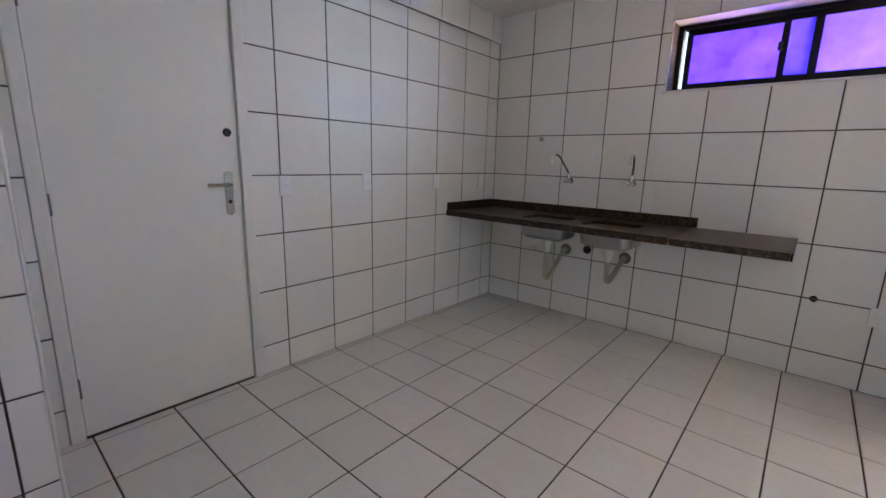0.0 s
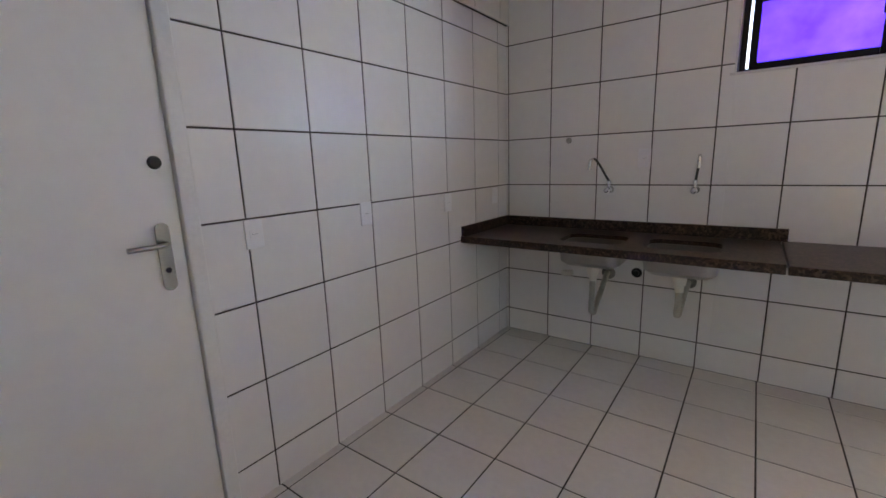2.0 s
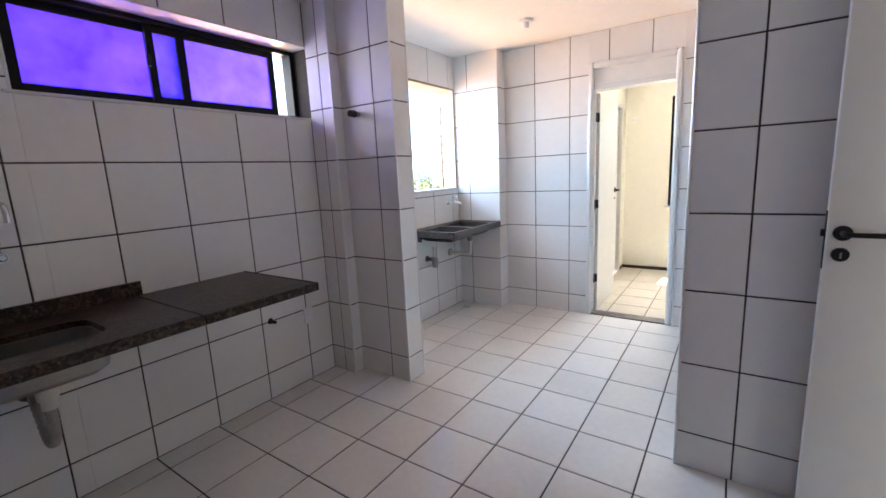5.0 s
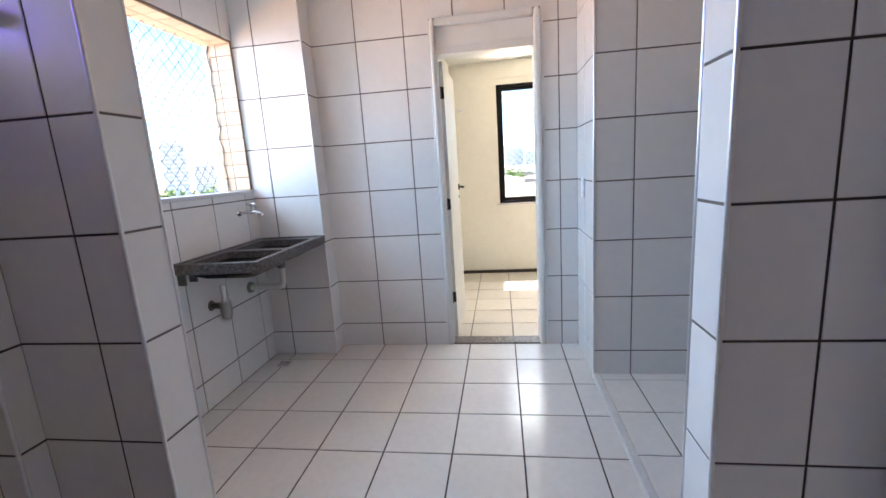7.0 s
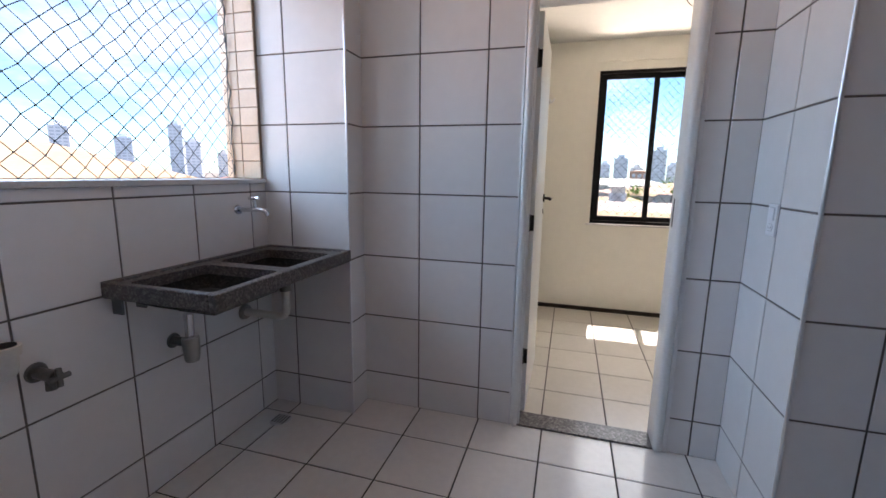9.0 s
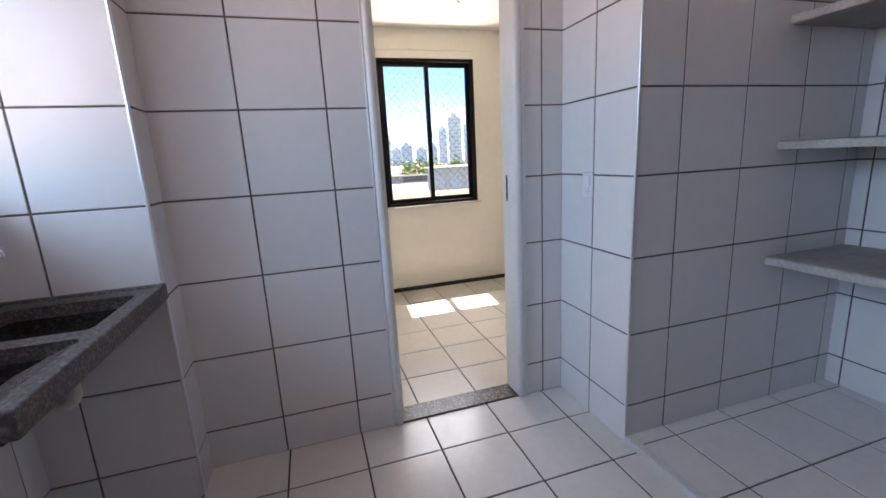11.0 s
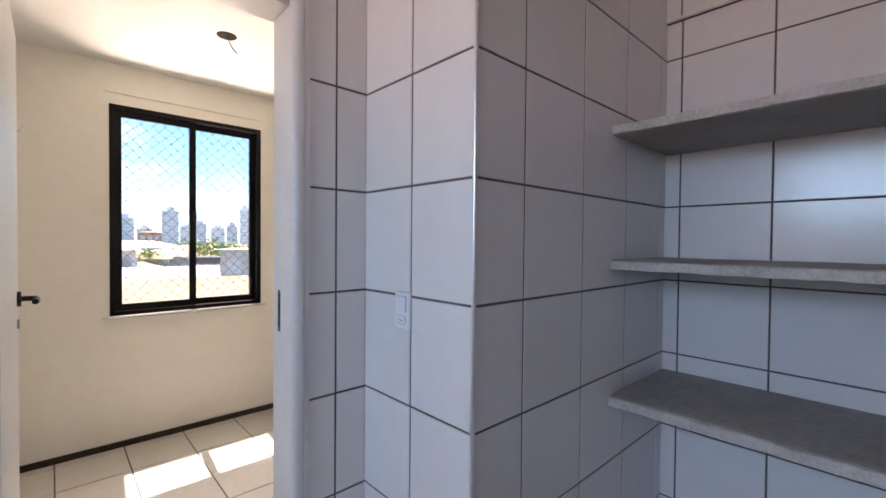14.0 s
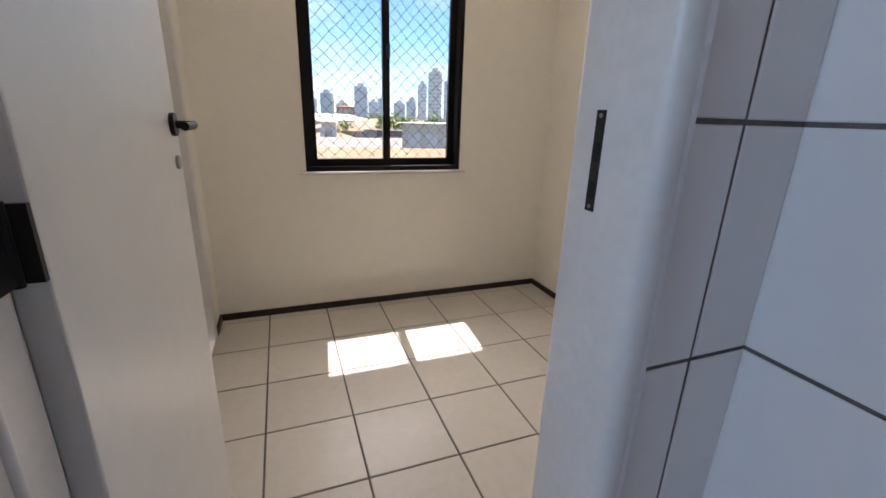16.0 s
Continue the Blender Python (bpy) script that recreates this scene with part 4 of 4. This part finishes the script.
def washer_valve(x, z, elbow):
    t = thing("wall_valve", (x, 0, z), "steel washing machine valve on the parapet tiles", "valve")
    bm = bmesh.new()
    rod(bm, (x, 0, z), (x, -0.008, z), 0.032, 0.028, 18)
    part("flange", bm, DSTEEL, t, smooth=True)
    bm = bmesh.new()
    rod(bm, (x, -0.005, z), (x, -0.09, z), 0.018, 0.02, 14)
    part("body", bm, DSTEEL, t, smooth=True)
    if elbow:
        bm = bmesh.new()
        tube(bm, [(x, -0.09, z + 0.025), (x, -0.092, z), (x, -0.092, z - 0.04), (x, -0.092, z - 0.075)], lambda u: 0.033 - 0.008 * u ** 4, 14, 5)
        part("trap", bm, STEEL, t, smooth=True)
        bm = bmesh.new()
        rod(bm, (x, -0.09, z + 0.02), (x, -0.09, z + 0.125), 0.016, 0.019, 14)
        part("outlet_pipe", bm, CHROME, t, smooth=True)
    else:
        bm = bmesh.new()
        rod(bm, (x, -0.06, z + 0.012), (x, -0.06, z - 0.045), 0.013, 0.015, 12)
        part("outlet_pipe", bm, DSTEEL, t, smooth=True)
        bm = bmesh.new()
        rod(bm, (x - 0.028, -0.10, z), (x + 0.028, -0.10, z), 0.009, 0.009, 8)
        rod(bm, (x, -0.10, z - 0.028), (x, -0.10, z + 0.028), 0.009, 0.009, 8)
        part("knob", bm, DSTEEL, t, smooth=True)


washer_valve(4.13, 0.59, True)
washer_valve(3.665, 0.665, False)
e = thing("drain_pipe", (3.57, 0, 0.75), "white plastic drain elbow on the parapet tiles", "pipe")
bm = bmesh.new()
tube(bm, [(3.565, 0, 0.72), (3.565, -0.05, 0.72), (3.563, -0.075, 0.74), (3.56, -0.085, 0.80)], 0.027, 16, 6)
part("elbow", bm, PVC, e, smooth=True)
bm = bmesh.new()
rod(bm, (3.56, -0.085, 0.775), (3.56, -0.085, 0.803), 0.034, 0.036, 18)
part("socket", bm, PVC, e, smooth=True)
bm = bmesh.new()
rod(bm, (3.56, -0.085, 0.80), (3.56, -0.085, 0.806), 0.026, 0.026, 18)
part("mouth", bm, VOID, e, smooth=True)


def lamp_holder(x, y, z, label):
    t = thing("lamp_holder", (x, y, z), label, "lamp holder")
    bm = bmesh.new()
    rod(bm, (x, y, z), (x, y, z - 0.02), 0.06, 0.052, 24)
    part("base", bm, PLAST, t, smooth=True)
    bm = bmesh.new()
    rod(bm, (x, y, z - 0.02), (x, y, z - 0.065), 0.03, 0.024, 20)
    part("socket", bm, PLAST, t, smooth=True)


lamp_holder(4.22, -1.0, CZ, "white plastic lamp holder without a bulb on the ceiling")

# ---- niche shelves ----
def shelf(z, thick):
    s = thing("shelf", (3.76, -3.3, z), "rough grey concrete slab shelf built into the niche", "shelf", "niche shelves")
    bm = B(3.131, 4.389, -3.537, -3.01, z - thick, z, bevel=0.005)
    bmesh.ops.subdivide_edges(bm, edges=[q for q in bm.edges if q.calc_length() > 0.4], cuts=14, use_grid_fill=True)
    for q in bm.verts:
        n = noise.noise_vector(q.co * 7.0) * 0.003
        q.co += Vector((0, n.y if q.co.y > -3.4 else 0, n.z))
    part("slab", bm, CONC, s, smooth=True)
    bm = B(3.131, 4.389, -3.0085, -3.0005, z - thick + 0.002, z - 0.004, bevel=0.002)
    bmesh.ops.subdivide_edges(bm, edges=[q for q in bm.edges if q.calc_length() > 0.4], cuts=40)
    for q in bm.verts:
        n = noise.noise_vector(q.co * 16.0) * 0.0035
        q.co += Vector((0, n.y, n.z))
    part("front_edge", bm, WORN, s, "worn pale front edge")


shelf(0.768, 0.04)
shelf(1.284, 0.037)
shelf(1.79, 0.037)

# ---- edge trims on outer tile corners ----
def trim(x, y, top=CZ):
    bm = bmesh.new()
    rod(bm, (x, y, 0), (x, y, top), 0.0065, n=10)
    tagged(part("trim", bm, ALU, smooth=True), "slim aluminium edge trim on a tile corner", "trim", kind="structure")


for x, y in ((4.392, -2.252), (3.128, -2.252), (2.972, -2.252), (0.508, -3.272), (4.742, -0.481), (2.987, -0.656), (3.143, -0.656), (2.902, -0.221)):
    trim(x, y)

tagged(part("moulding_closet", B(3.131, 4.389, -3.522, -3.506, 2.346, 2.360, bevel=0.004), TRIMP), "thin plaster moulding on the niche wall", "moulding", kind="structure")
tagged(part("moulding_west", B(0.022, 0.034, -3.268, -0.002, 2.314, 2.328, bevel=0.004), TRIMP), "thin plaster moulding below the tiled beam", "moulding", kind="structure")
fd = thing("floor_drain", (4.57, -0.15, 0), "small round steel floor drain under the tub", "drain")
bm = bmesh.new()
rod(bm, (4.57, -0.15, 0.0), (4.57, -0.15, 0.004), 0.055, 0.052, 24)
dr = part("ring", bm, SATIN, fd, smooth=True)
for k in range(-2, 3):
    part("slot", B(4.535, 4.605, -0.15 + k * 0.016 - 0.003, -0.15 + k * 0.016 + 0.003, 0.0035, 0.0046), VOID, dr)

# ---- bedroom ----
def baseboard(a0, a1, b0, b1):
    tagged(part("baseboard", B(a0, a1, b0, b1, 0, 0.04, bevel=0.003), BASE), "dark wooden baseboard", "baseboard", kind="structure")


baseboard(7.038, 7.05, -3.29, -1.19)
baseboard(5.05, 7.038, -3.29, -3.278)
baseboard(6.86, 7.038, -1.202, -1.19)
baseboard(5.72, 6.06, -1.202, -1.19)
baseboard(-1.2, 2.97, -10.2, -10.185)
tagged(part("trim_lintel", B(7.04, 7.05, W0 - 0.02, W1 + 0.02, WT + 0.07, WT + 0.085), PAINT), "thin plaster line above the window", "trim", kind="structure")
s = thing("wall_socket", (7.05, -1.30, 1.95), "small white wall lamp socket with loose wire", "wall socket")
bm = bmesh.new()
rod(bm, (7.05, -1.285, 1.96), (7.03, -1.285, 1.96), 0.028, 0.024, 18)
part("base", bm, PLAST, s, smooth=True)
bm = bmesh.new()
tube(bm, [(7.03, -1.285, 1.96), (7.0, -1.295, 1.945), (6.985, -1.325, 1.945), (6.985, -1.345, 1.975)], 0.006, 8, 5)
part("wire", bm, PLAST, s, smooth=True)
h = thing("ceiling_opening", (6.16, -2.16, 2.46), "open hole in the bedroom ceiling with a hanging wire", "ceiling hole")
bm = bmesh.new()
rod(bm, (6.16, -2.16, 2.459), (6.16, -2.16, 2.456), 0.05, 0.048, 24)
part("rim", bm, VOID, h)
bm = bmesh.new()
tube(bm, [(6.16, -2.16, 2.46), (6.145, -2.17, 2.42), (6.16, -2.19, 2.40), (6.15, -2.21, 2.375)], 0.003, 6, 5)
part("wire", bm, DARK, h, smooth=True)
# living room far door
d5 = thing("door_5", (0.45, -10.2, 0), "closed white door at the end of the living room", "door", kind="structure")
part("leaf", B(-0.15, 0.65, -10.198, -10.165, 0, 2.1, bevel=0.003), DOOR, d5)
lever(d5, (0.57, -10.165, 1.05), (0, 1, 0), (-1, 0, 0), DARK, plate=False)

# ---- outside ----
GZ = -9.0
GROUND = mat("town_ground", (0.16, 0.14, 0.12), 0.95, var=0.3, scale=0.05)
CLAY = mat("clay_roof", (0.36, 0.25, 0.15), 0.85, var=0.2, scale=0.6, bump=0.3, bscale=3)
PINK = mat("pale_pink_sheet_roof", (0.38, 0.29, 0.26), 0.8, var=0.1, scale=0.5)
SLATE = mat("dark_grey_render", (0.10, 0.10, 0.11), 0.8, var=0.1, scale=0.5)
REDB = mat("reddish_brick_render", (0.45, 0.26, 0.20), 0.85, var=0.15, scale=0.5)
YELLOW = mat("yellow_painted_front", (0.62, 0.40, 0.10), 0.6, var=0.08, scale=0.6)
CEM = mat("fibre_cement_roof", (0.32, 0.30, 0.28), 0.9, var=0.15, scale=0.5)
WHITEW = mat("white_render", (0.45, 0.45, 0.45), 0.8, var=0.08, scale=0.4)
# distance haze is mixed into these pale bluish colours; house windows share the glazing
TWR = [mat("haze_paled_render", c, 0.8, var=0.05, scale=0.1) for c in ((0.70, 0.72, 0.78), (0.62, 0.67, 0.75), (0.74, 0.72, 0.71), (0.55, 0.60, 0.68))]
TWIN = mat("haze_paled_glazing", (0.48, 0.53, 0.61), 0.25, var=0.2, scale=0.3)
LEAF = mat("tree_leaves", (0.15, 0.24, 0.045), 0.7, var=0.4, scale=1.5)
BARK = mat("tree_bark", (0.12, 0.09, 0.06), 0.9, var=0.3, scale=4)
bm = bmesh.new()
bmesh.ops.create_grid(bm, x_segments=1, y_segments=1, size=3500, matrix=Matrix.Translation((0, 0, GZ)))
tagged(part("ground", bm, GROUND), "pale dusty town ground stretching to the horizon", "ground", kind="structure")


def tower(x, y, w, d, h, mi, turn=0.0, floors=0):
    t = thing("tower_block", (x, y, GZ), "high-rise apartment block on the skyline, haze put into its pale colour", "building", "skyline towers")
    t.rotation_euler = (0, 0, radians(turn))
    part("wall", B(x - w / 2, x + w / 2, y - d / 2, y + d / 2, GZ, GZ + h), TWR[mi], t)
    part("roof", B(x - w / 4, x + w / 4, y - d / 4, y + d / 4, GZ + h, GZ + h + 4), TWR[mi], t)
    n = floors or int(h / 3.2)
    bm = bmesh.new()
    for k in range(1, n):
        z = GZ + k * h / n
        for s in range(3):
            a = x - w / 2 + w * (0.08 + 0.31 * s)
            box(bm, a, a + w * 0.22, y - d / 2 - 0.15, y + d / 2 + 0.15, z, z + 1.5)
            b = y - d / 2 + d * (0.08 + 0.31 * s)
            box(bm, x - w / 2 - 0.15, x + w / 2 + 0.15, b, b + d * 0.22, z, z + 1.5)
    tagged(part("glazing", bm, TWIN, t), kind="stuff")


rng = random.Random(4)


def polar(az, r):
    return 4.0 + r * math.cos(radians(az)), -1.5 + r * math.sin(radians(az))


# azimuth, top elevation, width (degrees), distance, tone
for az, el, wd, r, mi in ((48.2, 5.0, 1.5, 520, 1), (46.6, 3.3, 1.7, 560, 0), (43.6, 2.1, 1.5, 600, 2), (39.6, 4.7, 2.1, 420, 0), (36.5, 2.2, 2.2, 600, 2), (53, 3.4, 1.6, 640, 1), (58, 4.2, 1.8, 560, 0),
                          (7.5, 2.6, 1.6, 640, 2), (5.2, 3.2, 1.4, 600, 0), (3.2, 2.2, 1.6, 700, 2), (1.4, 4.6, 0.9, 560, 1), (0.0, 2.7, 1.2, 620, 0), (-1.6, 2.2, 1.3, 700, 2), (-2.6, 1.9, 1.0, 640, 3), (-4.0, 1.6, 1.2, 600, 0), (-5.85, 2.3, 1.5, 520, 3), (-7.6, 1.2, 1.2, 640, 2),
                          (-10.0, 3.2, 1.6, 520, 1), (-11.5, 1.5, 1.1, 700, 0), (-12.8, 1.9, 1.3, 600, 1), (-14.8, 1.4, 1.5, 640, 0), (-16.3, 1.7, 1.2, 520, 3), (-17.7, 3.7, 1.2, 480, 0), (-19.3, 5.2, 1.4, 440, 2), (-21.0, 4.2, 1.3, 520, 1), (-23.0, 3.0, 1.8, 560, 0), (-25.6, 2.4, 2.0, 600, 2), (-28.5, 3.6, 1.8, 520, 1), (-32, 2.8, 2.0, 560, 0), (-36, 3.4, 2.0, 520, 2)):
    x, y = polar(az, r)
    w = r * radians(wd)
    tower(x, y, w, w * rng.uniform(0.8, 1.1), r * math.tan(radians(el)) + 1.2 - GZ, mi, az + rng.uniform(-12, 12))


def house(x, y, w, d, z, ridge, material, turn=0.0, label="low house with a pale clay tile roof", face=None):
    t = thing("house", (x, y, GZ), label, "house", "neighbouring houses")
    t.rotation_euler = (0, 0, radians(turn))
    wl = part("wall", B(x - w / 2, x + w / 2, y - d / 2, y + d / 2, GZ, z), face or WHITEW, t)
    bm = bmesh.new()
    o = 0.5
    a = [bm.verts.new(p) for p in ((x - w / 2 - o, y - d / 2 - o, z), (x + w / 2 + o, y - d / 2 - o, z), (x + w / 2 + o, y + d / 2 + o, z), (x - w / 2 - o, y + d / 2 + o, z))]
    r0, r1 = bm.verts.new((x - w / 2 + min(w, d) / 3, y, z + ridge)), bm.verts.new((x + w / 2 - min(w, d) / 3, y, z + ridge))
    for f in ((a[0], a[1], r1, r0), (a[1], a[2], r1), (a[2], a[3], r0, r1), (a[3], a[0], r0), (a[3], a[2], a[1], a[0])):
        bm.faces.new(f)
    part("roof", bm, material, t)
    for k in range(3):
        u = x - w / 2 + w * (0.2 + 0.3 * k)
        part("window", B(u - 0.5, u + 0.5, y - d / 2 - 0.04, y + d / 2 + 0.04, z - 1.9, z - 0.8), TWIN, wl)
        vv = y - d / 2 + d * (0.2 + 0.3 * k)
        part("window", B(x - w / 2 - 0.04, x + w / 2 + 0.04, vv - 0.5, vv + 0.5, z - 1.9, z - 0.8), TWIN, wl)


house(9.4, 16.7, 14, 10, 1.0, 1.15, CLAY, -35, "near house with a pale clay hip roof")
house(27, -6.5, 14, 10, -2.0, 1.5, CLAY, 84, "near house with a pale clay hip roof")
house(52, -9.5, 26, 12, -2.2, 0.9, PINK, 86, "long workshop with a pale pink sheet roof")
house(41, -14.2, 5, 2.6, 0.55, 0.12, WHITEW, 70, "white rendered block with a flat roof")
house(61, -15.3, 3.4, 3.2, -0.75, 0.1, SLATE, 75, "dark grey flat-roofed building below the tree", SLATE)
house(40, -5.0, 3.4, 2.6, -1.35, 0.25, PINK, 86, "small shop with a yellow front and a pale roof", YELLOW)
house(61, -7.4, 1.6, 2.4, 0.15, 0.5, WHITEW, 82, "narrow white rendered house with a gable roof")
house(150, -22.2, 5.5, 8, 3.2, 0.3, REDB, 82, "reddish brick apartment house with a flat roof", REDB)
house(47, -12.0, 6.5, 3.0, -2.0, 0.5, CEM, 84, "low shed with a grey sheet roof")
house(70, -10.5, 5.0, 4.0, -1.2, 0.7, CLAY, 78)
house(66, -5.5, 14, 9, -2.6, 1.2, CLAY, 80)
house(74, -12.5, 12, 8, -1.0, 0.8, REDB, 100, "reddish brick building with a low roof")
house(80, 2, 16, 10, -1.6, 1.2, CEM, 70, "low workshop with a grey sheet roof")
house(90, -24, 18, 12, -0.8, 1.2, CLAY, 95)
house(95, 12, 20, 12, -1.4, 1.4, CLAY, 80)
house(70, -34, 16, 12, -1.6, 1.0, CEM, 60, "pale warehouse with a sheet roof")
house(56, 44, 14, 10, -1.0, 0.8, WHITEW, 40, "white low house with a flat roof")
house(75, 66, 18, 10, -0.6, 0.8, REDB, 45, "reddish building with a low roof")
house(44, 30, 14, 10, -2.6, 1.2, CLAY, 30)
house(110, -10, 24, 14, -0.4, 1.4, WHITEW, 92, "white rendered low apartment block")


def tree(x, y, h, r):
    t = thing("tree", (x, y, GZ), "leafy green street tree between the houses", "tree", "street trees")
    bm = bmesh.new()
    tube(bm, [(x, y, GZ), (x + 0.1, y, GZ + h * 0.3), (x - 0.1, y + 0.1, GZ + h * 0.6)], lambda u: 0.28 * (1 - 0.5 * u), 8, 3)
    for k in range(5):
        a = k * 1.3
        tube(bm, [(x, y, GZ + h * 0.45), (x + r * 0.4 * math.cos(a), y + r * 0.4 * math.sin(a), GZ + h * 0.65), (x + r * 0.7 * math.cos(a), y + r * 0.7 * math.sin(a), GZ + h * 0.78)], lambda u: 0.13 * (1 - 0.7 * u), 6, 3)
    part("trunk", bm, BARK, t)
    vs, fs = [], []
    for k in range(900):
        v = Vector((rng.gauss(0, 1), rng.gauss(0, 1), rng.gauss(0, 0.7)))
        v = v.normalized() * (rng.random() ** 0.4)
        lump = 1 + 0.35 * noise.noise(v * 2.2 + Vector((x, y, 0)))
        c = Vector((x, y, GZ + h * 0.72)) + Vector((v.x * r * lump, v.y * r * lump, v.z * h * 0.3 * lump))
        s = rng.uniform(0.18, 0.42)
        n = Vector((rng.gauss(0, 1), rng.gauss(0, 1), rng.gauss(0.6, 1))).normalized()
        p = n.orthogonal().normalized() * s
        q = n.cross(p)
        i = len(vs)
        vs += [c + p, c + q * 0.6, c - p, c - q * 0.6]
        fs.append((i, i + 1, i + 2, i + 3))
    me = bpy.data.meshes.new("crown")
    me.from_pydata([v - Vector((x, y, GZ)) for v in vs], [], fs)
    me.materials.append(LEAF)
    c = new("crown", me)
    c.parent = t


for az, r, h, w in ((-14.0, 70, 10.6, 3.6), (-12.9, 72, 9.6, 2.2), (-16.4, 74, 9.9, 3.0), (-7.8, 66, 9.2, 1.8), (-9.4, 72, 8.8, 1.6), (-19.4, 80, 10.2, 2.4), (-21.5, 84, 10, 2.6), (1.5, 60, 9.0, 2.4), (-1.5, 96, 9.8, 3), (5, 88, 9.8, 3), (42.6, 50, 9.8, 1.8), (41.2, 54, 9.9, 1.8), (37.6, 60, 9.8, 2.2), (-26, 90, 10.4, 4), (-12, 110, 10.4, 4), (-5, 120, 10.2, 4)):
    x, y = polar(az, r)
    tree(x, y, h, w)

# unseen eave slab, added outside the bedroom window to cut the sun patch
tagged(part("eave", B(7.2, 7.62, -4.5, 0.2, 2.72, 2.86), WHITEW), "unseen eave added above the window to cut the sun patch", "eave", kind="structure")
# floor slab under the flat
tagged(part("slab", B(-1.35, 7.2, -10.35, 0.2, -0.5, -0.121), WHITEW), "concrete floor slab", "slab", kind="structure")

# ---- tiles, laid piece by piece ----
TILE_MESH = {}


def tile_mesh(w, h, material, d=0.006):
    """A tile lying in x and y, its face up at z = 0, with a soft arris."""
    key = (round(w, 3), round(h, 3), material.name)
    if key not in TILE_MESH:
        c = min(0.0018, w / 4, h / 4)
        vs = []
        for z, i in ((-d, 0), (-c, 0), (0, c)):
            vs += [(-w / 2 + i, -h / 2 + i, z), (w / 2 - i, -h / 2 + i, z), (w / 2 - i, h / 2 - i, z), (-w / 2 + i, h / 2 - i, z)]
        fs = [(8, 9, 10, 11)]
        for b in (0, 4):
            for k in range(4):
                fs.append((b + k, b + (k + 1) % 4, b + 4 + (k + 1) % 4, b + 4 + k))
        me = bpy.data.meshes.new("tile")
        me.from_pydata(vs, [], fs)
        me.materials.append(material)
        TILE_MESH[key] = me
    return TILE_MESH[key]


def grid(a0, a1, off, pitch=P):
    """Spans between the joint lines off + k * P, cut to a0..a1; ends at the range are kept tight."""
    k0 = math.floor((a0 - off) / pitch) - 1
    lines = [off + k * pitch for k in range(k0, k0 + int((a1 - a0) / pitch) + 5)]
    lines = [a0] + [v for v in lines if a0 + 0.012 < v < a1 - 0.012] + [a1]
    n = len(lines) - 1
    return [(lines[i] + (GAP / 2 if i else 0.001), lines[i + 1] - (GAP / 2 if i < n - 1 else 0.001)) for i in range(n)]


jit = random.Random(11)
for ob, axis, face, sign, u0, u1, z0, z1, holes, off in TILES:
    for a, b in grid(u0, u1, off if off < 8 else u0 - 0.001):
        for c, d in grid(z0, z1, ROW):
            if off > 8:
                a, b = u0 + 0.001, u1 - 0.001
            for p, q, r, s in cells(a, b, c, d, [(h0 - 0.001, h1 + 0.001, h2 - 0.001, h3 + 0.001) for h0, h1, h2, h3 in holes]):
                if q - p < 0.006 or s - r < 0.006:
                    continue
                t = new("tile", tile_mesh(q - p, s - r, TILE))
                um, vm = (p + q) / 2, (r + s) / 2
                t.parent = ob
                lift = sign * jit.uniform(-0.0004, 0.0004)
                if axis == "x":
                    m = Matrix(((0, 0, sign, face + lift), (sign, 0, 0, um), (0, 1, 0, vm), (0, 0, 0, 1)))
                else:
                    m = Matrix(((-sign, 0, 0, um), (0, 0, sign, face + lift), (0, 1, 0, vm), (0, 0, 0, 1)))
                t.matrix_local = m @ pose(0, 0, 0, jit.uniform(-0.12, 0.12), jit.uniform(-0.12, 0.12), 0)
        if off > 8:
            break
for ob, x0, x1, y0, y1, z, ox, oy in FLOORS:
    px, py = {"floor": (0.3285, 0.330), "floor_living": (P, P)}.get(ob.name, (0.333, 0.3325))
    for a, b in grid(x0, x1, ox, px):
        for c, d in grid(y0, y1, oy, py):
            if ob.name == "floor" and a > 3.0 and d < -2.26:
                continue
            t = new("tile", tile_mesh(b - a, d - c, {"floor_bedroom": BEDTILE, "floor_living": LIVTILE}.get(ob.name, FLOORTILE)))
            t.parent = ob
            t.matrix_local = pose((a + b) / 2, (c + d) / 2, z + jit.uniform(-0.0003, 0.0003), jit.uniform(-0.08, 0.08), jit.uniform(-0.08, 0.08), 0)
